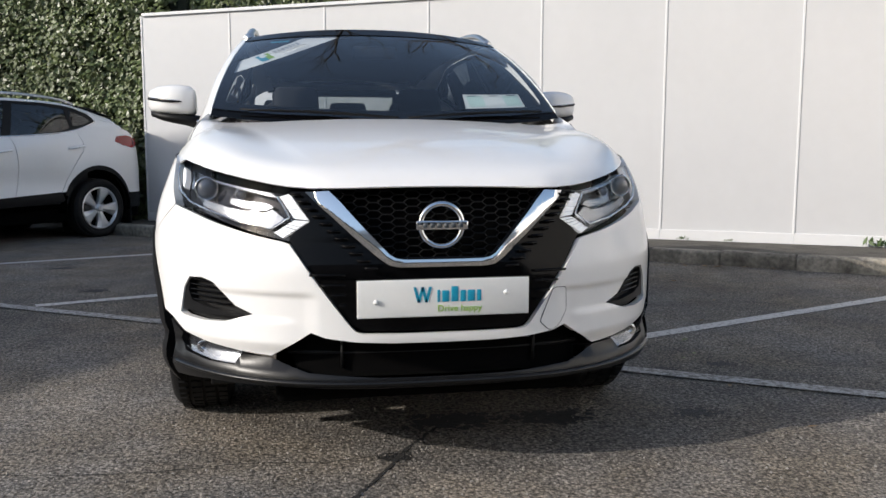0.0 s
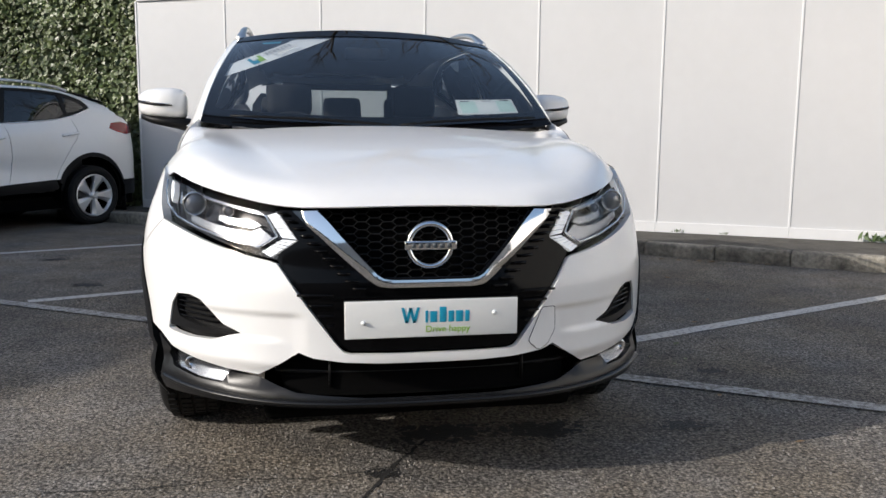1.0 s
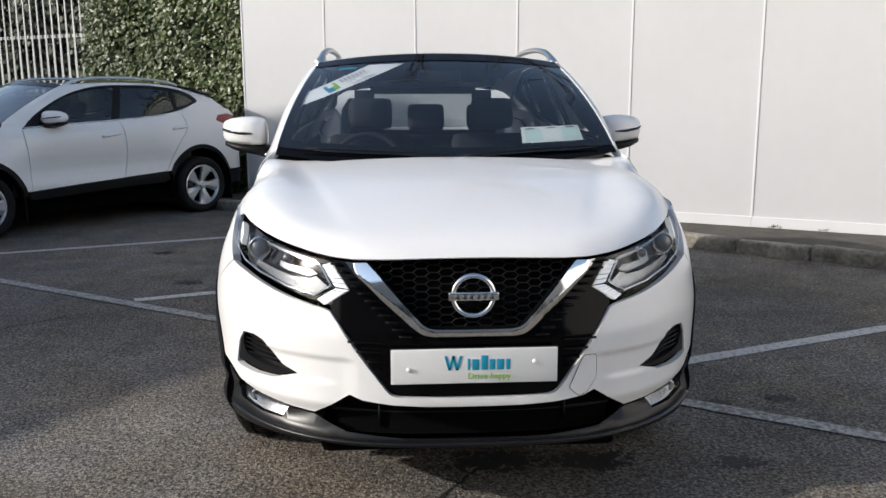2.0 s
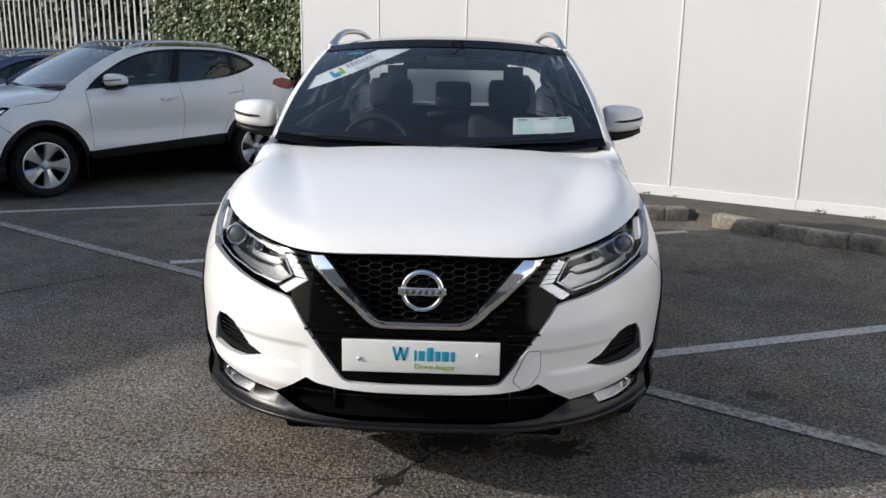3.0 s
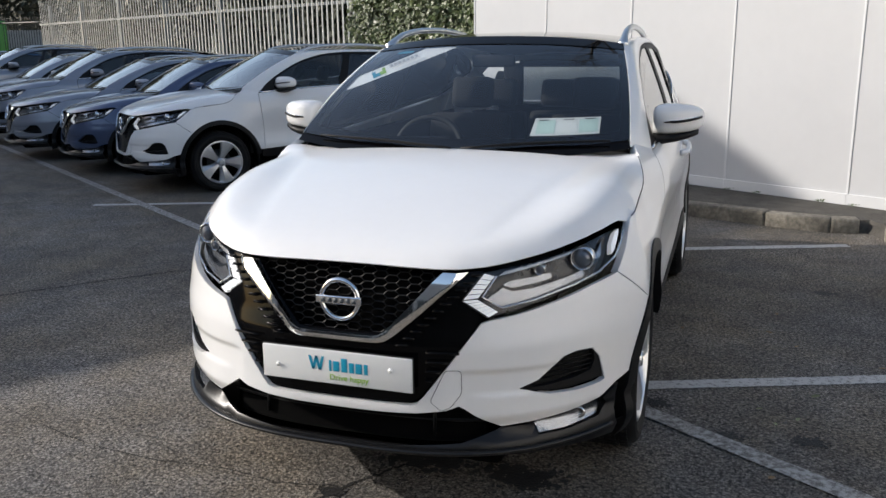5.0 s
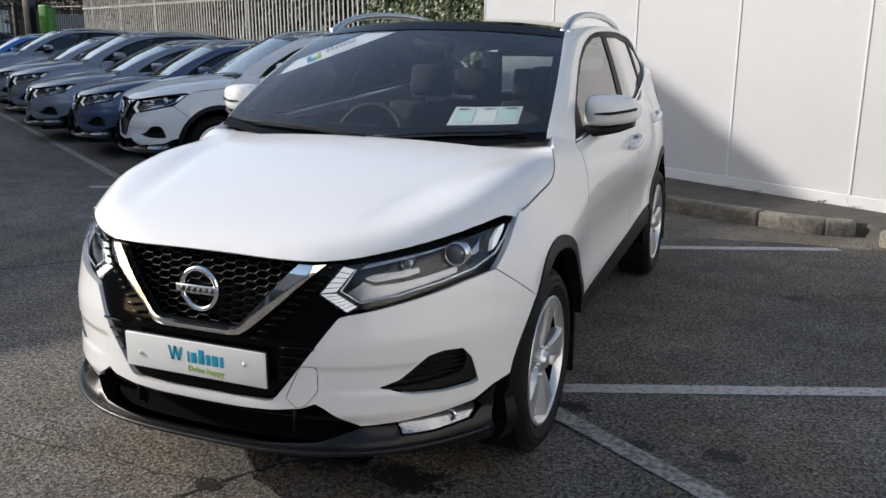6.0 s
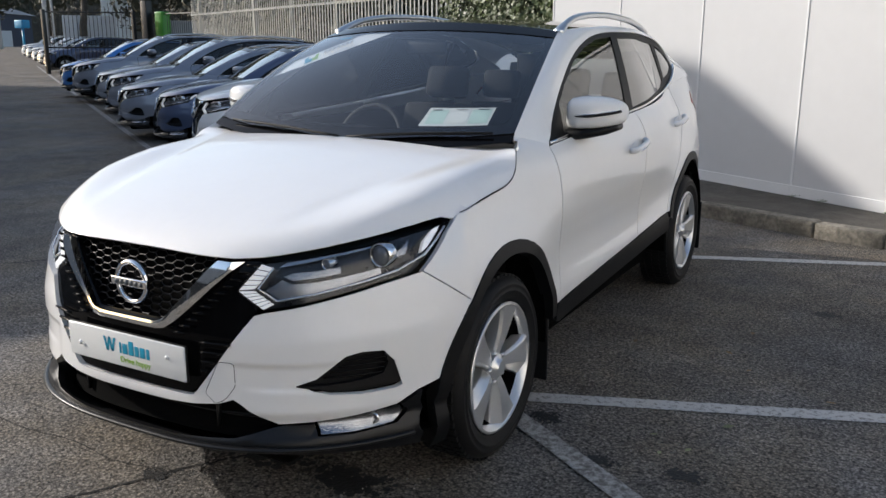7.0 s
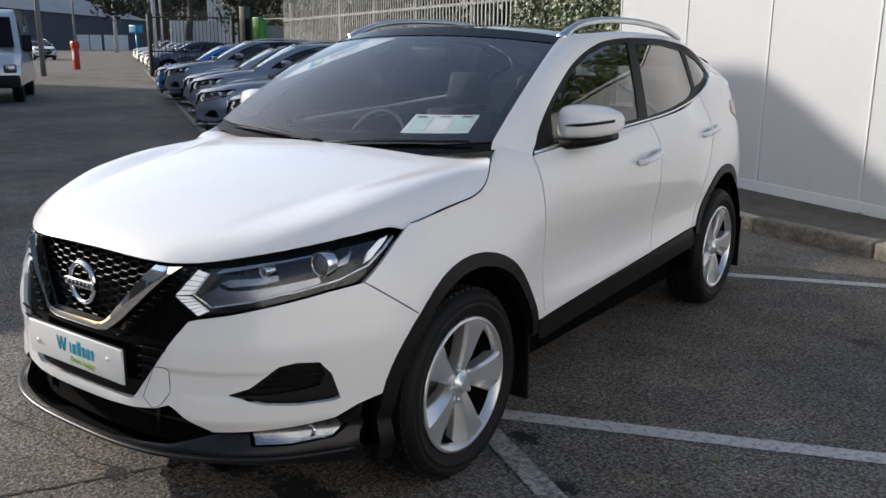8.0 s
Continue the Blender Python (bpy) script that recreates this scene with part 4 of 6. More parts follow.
            ring += [g + Vector((k * .003, 0, 0)), g + Vector((-k * .015, 0, -.005))]
            rows.append([bm.verts.new(v) for v in ring])
        for a, b in zip(rows, rows[1:]):
            for j in range(len(a) - 1):
                bm.faces.new((a[j], a[j + 1], b[j + 1], b[j]) if k > 0 else (a[j + 1], a[j], b[j], b[j + 1]))
        bmesh.ops.recalc_face_normals(bm, faces=bm.faces)
        sharp(part("roof_pillar", bm, PAINT_WHITE, car), 40)
        rear_pillar = [(3.24, 1.212), (3.4, 1.25), (3.505, 1.285), (3.63, 1.328), (3.674, 1.35), (3.674, 1.377), (3.605, 1.43), (3.75, 1.378), (3.9, 1.34), (4.0, 1.318), (4.04, 1.3), (4.05, 1.276), (4.03, 1.268), (3.9, 1.262), (3.55, 1.255), (3.4, 1.235)]
        panel("rear_pillar", rear_pillar, pane, PAINT_WHITE, car, .05, .0, .03, lift=-.001, flip=fl)
        # roof rail
        bm = bmesh.new()
        rail = spline([(k * .612, 1.99, 1.528), (k * .606, 2.09, 1.57), (k * .6, 2.22, 1.6), (k * .592, 2.46, 1.62), (k * .582, 2.8, 1.622), (k * .576, 3.1, 1.606), (k * .571, 3.32, 1.58), (k * .567, 3.48, 1.54)], 6)
        tube(bm, rail, [.026, .026, .025, .023, .021, .019] + [.0175] * (len(rail) - 10) + [.016, .017, .018, .018], 10, .9)
        part("roof_rail", bm, SATIN_METAL, car, "satin silver roof rail")
        # black tube added to draw the dark gap between bonnet and wing
        bm = bmesh.new()
        tube(bm, [(k * (float(wing_x(y)) - .0005), y, float(wing_z(y)) - .0005) for y in np.linspace(.66, 1.17, 34)], .0016, 5)
        part("bonnet_joint_line", bm, SHADOW_BLACK, car)
        mirror_unit(car, k)
        # handles
        for (y0, z0), door_ob in (((2.25, .99), front_door), ((3.18, 1.036), rear_door)):
            bm = bmesh.new()
            x = float(flank(y0 + .1, z0)) + .002
            bmesh.ops.create_uvsphere(bm, u_segments=16, v_segments=10, radius=1)
            for v in bm.verts:
                v.co = Vector((k * (x - .004 + .006 * v.co.x), y0 + .1 + .06 * v.co.y, z0 - .002 + .035 * v.co.z))
            part("handle_cup", bm, PAINT_WHITE, door_ob)
            bm = bmesh.new()
            tube(bm, spline([(k * x, y0, z0 - .006), (k * (x + .03), y0 + .03, z0), (k * (x + .034), y0 + .12, z0 + .012), (k * (x + .026), y0 + .2, z0 + .022), (k * x, y0 + .225, z0 + .026)], 5), [.01] + [.013] * 19 + [.01], 8, 1.2)
            part("door_handle", bm, PAINT_WHITE, door_ob)
            bm = bmesh.new()
            tube(bm, [(k * (x + .046), y0 + .03, z0 - .008), (k * (x + .048), y0 + .12, z0 + .004), (k * (x + .04), y0 + .2, z0 + .014)], .0035, 6)
            part("handle_strip", bm, CHROME, door_ob)
        wheel("front_wheel", car, (k * .868, AXLE_F, HUB_Z), k)
        wheel("rear_wheel", car, (k * .868, AXLE_R, HUB_Z), k)
    for x0, x1 in ((-.62, .02), (.06, .66)):
        bm = bmesh.new()
        pts = []
        for i in range(9):
            a = (x0 + (x1 - x0) * i / 8) / .735
            p = Vector(screen(a, -.006 + .024 * math.sin(math.pi * i / 8)))
            pts.append(p + Vector((0, -.008, .01)))
        tube(bm, pts, [.004, .005, .006, .006, .007, .007, .006, .006, .005], 6)
        part("wiper", bm, TRIM_BLACK, car)
    # windscreen with its black border, cowl, roof
    ws = [(a / 10, .0) for a in range(-10, 11)] + [(a / 10, 1.0) for a in range(10, -11, -1)]
    to_screen = lambda a, b: tuple(float(v) for v in screen(a, b))
    sc = panel("windscreen", ws, to_screen, SCREEN_GLASS, car, .08, .0, .0)
    sc.visible_shadow = False
    rim = [(a / 10, -.06) for a in range(-10, 11)] + [(a / 10, 1.0) for a in range(10, -11, -1)]
    clear = rounded([(-.945, .075), (.945, .075), (.95, .9), (-.95, .9)], .05)
    panel("windscreen_border", rim, to_screen, GLOSS_BLACK, car, .1, .0, .0, holes=([tuple(p) for p in clear],), lift=-.004)
    panel("roof_front", [(a / 10, .905) for a in range(-10, 11)] + [(a / 10, 1.0) for a in range(10, -11, -1)], to_screen, ROOF_GLASS, car, .05, .0, .004, lift=.003, label="black front edge of the glass roof")
    panel("cowl", [(-.7, 1.12), (.7, 1.12), (.71, 1.25), (0, 1.2), (-.71, 1.25)], lambda x, y: (x, y, 1.052 + .03 * (x / .78) ** 2), TRIM_BLACK, car, .1, .0, .0)
    roof_shape = [(x / 10 * .612, 1.9 + .085 * (abs(x) / 10) ** 2.2 + .004) for x in range(-10, 11)] + [(.555, 3.6), (.52, 3.8), (.49, 3.88), (-.49, 3.88), (-.52, 3.8), (-.555, 3.6)]
    panel("glass_roof", roof_shape, lambda x, y: (x, y, float(roof_z(x, y))), ROOF_GLASS, car, .06, .0, .02, label="black panoramic glass roof")
    # tail
    bm = bmesh.new()
    rows = []
    for z, y, w in ((.30, 4.33, .62), (.5, 4.36, .63), (.8, 4.385, .63), (1.02, 4.34, .64), (1.1, 4.33, .64), (1.26, 4.26, .62), (1.34, 4.17, .56), (1.42, 4.06, .48), (1.48, 3.93, .46)):
        rows.append([bm.verts.new((w * i / 8, y - .16 * abs(i / 8) ** 3, z)) for i in range(-8, 9)])
    for a, b in zip(rows, rows[1:]):
        for j in range(16):
            bm.faces.new((a[j], a[j + 1], b[j + 1], b[j]))
    bmesh.ops.recalc_face_normals(bm, faces=bm.faces)
    bmesh.ops.delete(bm, geom=[f for f in bm.faces if 1.11 < f.calc_center_median().z < 1.45 and abs(f.calc_center_median().x) < .5], context="FACES")
    part("tailgate", bm, PAINT_WHITE, car)
    bm = bmesh.new()
    for x0, x1, z0, z1 in ((-.56, .56, .4, 1.1), (-.52, -.37, 1.1, 1.4), (.37, .52, 1.1, 1.4), (-.4, .4, 1.37, 1.42)):
        box(bm, (x0, 4.02, z0), (x1, 4.06, z1), .01)
    part("tailgate_lining", bm, SEAT_CLOTH, car)
    bm = bmesh.new()
    vs = [bm.verts.new(p) for p in ((-.52, 4.3, 1.11), (.52, 4.3, 1.11), (.41, 4.09, 1.39), (-.41, 4.09, 1.39))]
    bm.faces.new(vs)
    rw = part("rear_window", bm, REAR_GLASS, car)
    rw.visible_shadow = False
    # roof spoiler over the rear window
    bm = bmesh.new()
    rows = []
    for y, dz in ((3.72, .004), (3.85, .006), (4.0, .008), (4.1, .008), (4.14, .002), (4.135, -.014), (4.05, -.022), (3.85, -.04)):
        w = .555 - .12 * float(smooth(3.7, 4.2, y))
        rows.append([bm.verts.new((w * i / 10, y - .05 * abs(i / 10) ** 3, float(roof_line(min(y, 3.9))) - .16 * max(0, y - 3.9) - .05 * abs(i / 10) ** 2.4 + dz)) for i in range(-10, 11)])
    for a, b in zip(rows, rows[1:]):
        for j in range(20):
            bm.faces.new((a[j], a[j + 1], b[j + 1], b[j]))
    bmesh.ops.recalc_face_normals(bm, faces=bm.faces)
    sharp(part("roof_spoiler", bm, PAINT_WHITE, car), 40)
    # floor pan and cabin
    bm = bmesh.new()
    box(bm, (-.72, 1.0, .2), (.72, 4.25, .34), .03)
    box(bm, (-.5, .15, .2), (.5, 1.0, .3), .03)
    part("floor_pan", bm, SHADOW_BLACK, car)
    for k in (1, -1):
        bm = bmesh.new()
        box(bm, (min(k * .74, k * .76), 1.3, .4), (max(k * .74, k * .76), 3.5, 1.1), .01)
        part("door_lining", bm, SEAT_CLOTH, car)
    bm = bmesh.new()
    rows = []
    for y, z in ((1.16, 1.075), (1.4, 1.09), (1.62, 1.075), (1.74, 1.03), (1.78, .9), (1.72, .6)):
        rows.append([bm.verts.new((x / 8 * .74, y - .03 * (x / 8) ** 2, z - .02 * (abs(x) / 8) ** 3 + (.035 if -6 <= x <= -2 and 1.5 < y < 1.76 and z > 1 else 0))) for x in range(-8, 9)])
    for a, b in zip(rows, rows[1:]):
        for j in range(16):
            bm.faces.new((a[j], a[j + 1], b[j + 1], b[j]))
    bmesh.ops.recalc_face_normals(bm, faces=bm.faces)
    part("dashboard", bm, DASH, car)
    bm = bmesh.new()
    ring = [Vector((-.37, 1.9, 1.0)) + Matrix.Rotation(radians(-25), 3, "X") @ Vector((.185 * math.cos(2 * math.pi * i / 32), 0, .185 * math.sin(2 * math.pi * i / 32))) for i in range(33)]
    tube(bm, ring, .015, 8, 1.0, False)
    box(bm, (-.17, -.02, -.02), (.17, .02, .03), .01, Matrix.Translation((-.37, 1.895, .99)))
    part("steering_wheel", bm, DASH, car)
    for x, y in ((-.37, 2.25), (.37, 2.25)):
        seat(car, x, y, .25, 1.18)
    for x in (-.42, 0, .42):
        seat(car, x, 3.1, .2, 1.13)
    bm = bmesh.new()
    box(bm, (-.11, 1.84, 1.43), (.11, 1.87, 1.495), .015)
    part("interior_mirror", bm, DASH, car)
    panel("headlining", [(-.58, 2.02), (.58, 2.02), (.55, 4.1), (-.55, 4.1)], lambda x, y: (x, y, float(roof_z(x, y)) - .035), SEAT_CLOTH, car, .15, .0, .0)
    return car


car = build_car()

# ---- the place ----
U = Vector((0.862, -0.507, 0.0))        # along the wall
N = Vector((0.507, 0.862, 0.0))         # away from the lane


def lot(along, back, z=0.0, origin=Vector((1.13, 6.58, 0.0))):
    """A point by its way along the wall and behind the wall's face."""
    return origin + U * along + N * back + Vector((0, 0, z))


LOT = Matrix(((U.x, N.x, 0, 1.13), (U.y, N.y, 0, 6.58), (0, 0, 1, 0), (0, 0, 0, 1)))

bm = bmesh.new()
bmesh.ops.create_grid(bm, x_segments=2, y_segments=2, size=400)
ground = tagged(part("ground", bm, ASPHALT), "worn grey asphalt car park", "ground", kind="structure")

# painted bay lines
def line_on_ground(a, b, wide=.095, mat=LINE_PAINT, z=.004):
    a, b = Vector((*a, 0)), Vector((*b, 0))
    d = (b - a).normalized()
    s = Vector((-d.y, d.x, 0)) * wide / 2
    bm = bmesh.new()
    n = max(2, int((b - a).length / .05))
    rng = random.Random(int(a.x * 1000) + 7)
    rows = []
    for i in range(n + 1):
        p = a + (b - a) * i / n
        rows.append([bm.verts.new(p + s * (1 + rng.uniform(-.05, .04)) + Vector((0, 0, z))), bm.verts.new(p - s * (1 + rng.uniform(-.05, .04)) + Vector((0, 0, z)))])
    for r0, r1 in zip(rows, rows[1:]):
        bm.faces.new((r0[0], r0[1], r1[1], r1[0]))
    return tagged(part("bay_line", bm, mat), "worn white painted bay line on asphalt", "road marking", "bay lines", "structure")


line_on_ground((-40, 28.4), (2.6, .02), .095, FADED_PAINT, .007)
for a, b in (((.30, 1.26), (4.1, 2.72)), ((-2.0, 3.19), (2.04, 4.72)), ((-4.9, 4.55), (-1.2, 5.95))):
    line_on_ground(a, b)

# raised verge, kerb, wall
bm = bmesh.new()
VERGE = [(-3.9, -.62), (-3, -.75), (-1.2, -.97), (-.14, -.98), (.91, -.83), (1.42, -.7), (1.62, -.56), (1.72, -.62), (1.82, -.7), (2.4, -.86), (3, -.93), (3.6, -1.04), (4.3, -1.1), (12, -1.5), (12, .4), (-3.9, .4)]
rv = random.Random(15)
foot = [bm.verts.new(lot(u, v - .05, -.02)) for u, v in VERGE]
top = [bm.verts.new(lot(u, v + rv.uniform(0, .03), .1)) for u, v in VERGE]
bm.faces.new(top)
for k in range(len(VERGE)):
    n = (k + 1) % len(VERGE)
    bm.faces.new((foot[k], foot[n], top[n], top[k]))
bmesh.ops.recalc_face_normals(bm, faces=bm.faces)
tagged(part("verge", bm, SOIL, smooth_shade=False), "strip of dark gritty soil under the wall", "verge", kind="structure")

wall = tagged(new("wall_north"), "white panelled hoarding wall with trim strips over the joints", "wall", kind="structure")
PANEL_W, WALL_TOP = 1.222, 2.54
for i in range(-3, 9):
    s0 = i * PANEL_W - 0.045
    bm = bmesh.new()
    box(bm, (s0 + .001, 0, .10), (s0 + PANEL_W - .001, .06, WALL_TOP), 0, LOT)
    part("panel", bm, WALL_WHITE, wall, smooth_shade=False)
    bm = bmesh.new()
    box(bm, (s0 - .011, -.008, .2), (s0 + .011, -.0005, WALL_TOP), .003, LOT)
    part("joint_trim", bm, WALL_TRIM, wall, smooth_shade=False)
    bm = bmesh.new()
    box(bm, (s0 + .0005, -.02, .10), (s0 + PANEL_W - .0005, -.0005, .2), .003, LOT)
    part("base_trim", bm, WALL_TRIM, wall, smooth_shade=False)
bm = bmesh.new()
box(bm, (-3 * PANEL_W - .02, -.03, WALL_TOP), (9 * PANEL_W, .09, WALL_TOP + .035), .004, LOT)
part("capping", bm, WALL_TRIM, wall, smooth_shade=False)

kerb = tagged(new("kerb"), "weathered concrete kerb stones along the verge", "kerb", kind="structure")
rng = random.Random(4)
# along, back of the kerb's front foot
KERB_FAR = [(-4.4, -.7), (-3.0, -.85), (-1.2, -1.07), (-.14, -1.08), (.91, -.93), (1.42, -.8), (1.6, -.66)]
KERB_NEAR = [(1.84, -.8), (2.4, -.96), (3.0, -1.03), (3.6, -1.14), (4.3, -1.2), (9.0, -1.5)]


def kerb_run(a, b):
    a, b = Vector(a), Vector(b)
    n = max(1, round((b - a).length / .9))
    d = (b - a).normalized()
    for i in range(n):
        p, q = a + (b - a) * i / n, a + (b - a) * (i + 1) / n
        bm = bmesh.new()
        L = (q - p).length
        dz = rng.uniform(-.008, .008)
        box(bm, (.001, 0, -.05), (L - .001, .14, .118 + dz), .024)
        for v in bm.verts:
            v.co += Vector((0, rng.uniform(-.006, .006), rng.uniform(-.006, .004)))
        ang = math.atan2(d.y, d.x)
        bmesh.ops.transform(bm, matrix=LOT @ Matrix.Translation((p.x, p.y, 0)) @ Matrix.Rotation(ang, 4, "Z"), verts=bm.verts)
        part("kerb_stone", bm, CONCRETE, kerb)


for run in (KERB_FAR, KERB_NEAR):
    for a, b in zip(run, run[1:]):
        kerb_run(a, b)

# palisade fence behind
fence = tagged(new("palisade_fence"), "galvanised steel palisade fence", "fence", kind="structure")
pale = None
for i in range(170):
    s = 2.5 - i * .155
    if pale is None:
        bm = bmesh.new()
        box(bm, (-.046, -.006, .1), (.046, .006, 2.9), .003)
        for v in bm.verts:
            if v.co.z > 2.8:
                v.co.x *= .25
            v.co.y += abs(v.co.x) * .35
        pale = part("pale", bm, GALV, fence, smooth_shade=False)
        ob = pale
    else:
        ob = new("pale", pale.data)
        ob.parent = fence
    ob.matrix_basis = LOT @ Matrix.Translation((s, .62, 0))
for z in (.6, 2.2):
    bm = bmesh.new()
    box(bm, (-24, .66, z), (2.6, .70, z + .05), 0, LOT)
    part("rail", bm, GALV, fence, smooth_shade=False)
for i in range(10):
    bm = bmesh.new()
    s = 1.6 - i * 2.75
    box(bm, (s - .05, .7, 0), (s + .05, .8, 2.75), .004, LOT)
    part("fence_post", bm, GALV, fence, smooth_shade=False)

# ivy on the fence beside the wall
def leaf_mass(name, boxes, count, mat, size, seed, label, category):
    r = random.Random(seed)
    verts, faces = [], []
    for lo, hi, share in boxes:
        for _ in range(int(count * share)):
            p = Vector((r.uniform(lo[0], hi[0]), lo[1] + (hi[1] - lo[1]) * r.random() ** 1.5, r.uniform(lo[2], hi[2])))
            p.y -= .1 * noise.noise(Vector((p.x * 1.7, p.z * 1.7, 3.0)))
            n = Vector((r.gauss(0, .5), -1 + r.gauss(0, .3), r.gauss(.45, .5))).normalized()
            t = n.orthogonal().normalized()
            t.rotate(Matrix.Rotation(r.uniform(0, 6.28), 3, n))
            b = n.cross(t)
            s = size * r.uniform(.6, 1.25)
            k = len(verts)
            for u, v, w in ((-.1, -.5, 0), (.42, -.28, .04), (.3, .15, .03), (0, .62, -.05), (-.33, .12, .03), (-.45, -.25, .04)):
                verts.append(p + t * u * s + b * v * s + n * w * s)
            faces.append(tuple(range(k, k + 6)))
    me = bpy.data.meshes.new(name)
    me.from_pydata([tuple(LOT @ v) for v in verts], [], faces)
    me.materials.append(mat)
    return tagged(new(name, me), label, category, kind="stuff")


ivy = leaf_mass("ivy_hedge", [((-6.7, .1, .1), (-3.5, .5, 3.3), .8), ((-3.5, .5, 2.2), (2.0, .6, 3.2), .2)], 38000, IVY, .058, 3, "dense dark green ivy growing over the fence", "ivy")
# dark slab inside the ivy, painted as the shade between its leaves
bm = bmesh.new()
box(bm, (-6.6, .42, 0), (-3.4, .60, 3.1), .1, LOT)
part("ivy_shade_backing", bm, IVY_DARK, ivy)

# the second white car and the row of parked cars
def row_pose(x, y, deg):
    return pose(x, y, 0, 0, 0, deg)


NEIGHBOUR = (-5.28, 5.485, -40.2)
neighbour = copy_thing(car, row_pose(*NEIGHBOUR) @ Matrix.Diagonal((.96, .955, .95, 1)))
tagged(neighbour, "white compact SUV parked beside a bay line", group="parked cars")


def recolour(thing, paint):
    for o in thing.children_recursive:
        if o.type == "MESH" and o.data.materials and o.data.materials[0] == PAINT_WHITE:
            o.material_slots[0].link = "OBJECT"
            o.material_slots[0].material = paint


for x, y, deg, paint, sc, label in (
        (-6.95, 6.45, -42, PAINT_NAVY, (.93, .9, .87), "dark navy hatchback parked in the row"),
        (-8.75, 7.35, -40, PAINT_DARK_GREY, (1, 1.02, .86), "mid grey saloon car parked in the row"),
        (-10.7, 8.75, -39, PAINT_DARK_GREY, (1.0, 1, .94), "dark grey SUV parked in the row"),
        (-12.9, 10.3, -38, PAINT_MID_GREY, (.97, .97, .88), "grey hatchback parked in the row"),
        (-15.7, 11.9, -38, PAINT_DARK_GREY, (1.03, 1.04, .98), "dark grey SUV parked in the row"),
        (-17.6, 13.0, -37, PAINT_BLUE, (.95, .9, .9), "bright blue hatchback parked in the row"),
        (-32.3, 23.2, -36, PAINT_NAVY, (1, 1, .95), "dark car parked far down the lane"),
        (-38.0, 27.0, -36, PAINT_SILVER, (1, 1, .95), "silver car parked far down the lane"),
        (-43.5, 30.6, -36, PAINT_WHITE, (1, 1, .95), "white car parked far down the lane"),
        (-50.0, 34.8, -36, PAINT_SILVER, (1, 1, 1), "silver car parked far down the lane"),
        (-57.0, 39.4, -36, PAINT_WHITE, (1, 1, 1), "white car parked far down the lane"),
        (-65.0, 37.0, 75, PAINT_WHITE, (1, 1, 1.0), "white car parked beyond the barrier"),
        (-68.0, 35.0, 75, PAINT_SILVER, (1, 1, 1.0), "silver car parked beyond the barrier")):
    c = copy_thing(car, row_pose(x, y, deg) @ Matrix.Diagonal((*sc, 1)))
    recolour(c, paint)
    tagged(c, label, group="parked cars")

# ---- what only the first car carries ----
def text_mesh(name, words, size, mat, parent, m, extrude=.0006):
    c = bpy.data.curves.new(name, "FONT")
    c.body, c.size, c.extrude, c.align_x, c.align_y = words, size, extrude, "CENTER", "CENTER"
    tmp = bpy.data.objects.new(name, c)
    scene.collection.objects.link(tmp)
    bpy.context.view_layer.update()
    me = bpy.data.meshes.new_from_object(tmp.evaluated_get(bpy.context.evaluated_depsgraph_get()))
    bpy.data.objects.remove(tmp)
    me.materials.clear()
    me.materials.append(mat)
    ob = new(name, me)
    ob.parent, ob.matrix_basis = parent, m
    return ob


FACE = Matrix.Rotation(radians(90), 4, "X")
bm = bmesh.new()
box(bm, (-.26, -.009, -.056), (.26, -.001, .056), .003)
plate = part("number_plate", bm, PLATE_WHITE, car, "white dealer show plate with teal mark and green slogan")
plate.location = (0, -.012, .5515)
bm = bmesh.new()
box(bm, (-.262, -.003, -.058), (.262, .006, .058), .002)
part("plate_holder", bm, TRIM_BLACK, plate)
for x, z in ((-.205, -.008), (.188, .012)):
    bm = bmesh.new()
    lathe(bm, [(.0, .0075), (-.004, .007), (-.006, .0001)], 14, "y", (x, -.009, z))
    part("screw", bm, PLATE_WHITE, plate)
# wordmark as plain teal shapes: two chevrons, then blocks
def chevron(x, w, z0, z1):
    bm = bmesh.new()
    t = .0085
    for a, b in ((x - w, x), (x + w, x)):
        vs = [bm.verts.new((u, y, z)) for y in (-.0102, -.0085) for u, z in ((a - t / 2, z1), (a + t / 2, z1), (b + t / 2, z0), (b - t / 2, z0))]
        for q in ((0, 1, 2, 3), (7, 6, 5, 4), (0, 4, 5, 1), (1, 5, 6, 2), (2, 6, 7, 3), (3, 7, 4, 0)):
            bm.faces.new([vs[i] for i in q])
    bmesh.ops.recalc_face_normals(bm, faces=bm.faces)
    part("wordmark_shape", bm, TEAL, plate, smooth_shade=False)


chevron(-.078, .012, -.012, .034)
chevron(-.055, .012, -.012, .034)
for x, w, z1 in ((-.030, .008, .024), (-.009, .021, .022), (.019, .021, .034), (.044, .017, .022), (.069, .022, .022), (.093, .013, .022)):
    bm = bmesh.new()
    box(bm, (x - w / 2 + .012, -.0102, -.012), (x + w / 2 + .012, -.0085, z1), .0008)
    part("wordmark_shape", bm, TEAL, plate)
text_mesh("slogan", "Drive happy", .0275, LEAF_GREEN, plate, Matrix.Translation((.046, -.0098, -.0325)) @ FACE)

to_screen = lambda a, b: tuple(float(v) for v in screen(a, b))
# corner banner behind the windscreen
band = [(-.985, .39), (-.985, .55), (-.56, .905), (-.28, .905)]
banner = panel("banner", band, to_screen, BANNER_WHITE, car, .05, .0, .0, lift=-.009, label="white corner banner with teal and green mark")


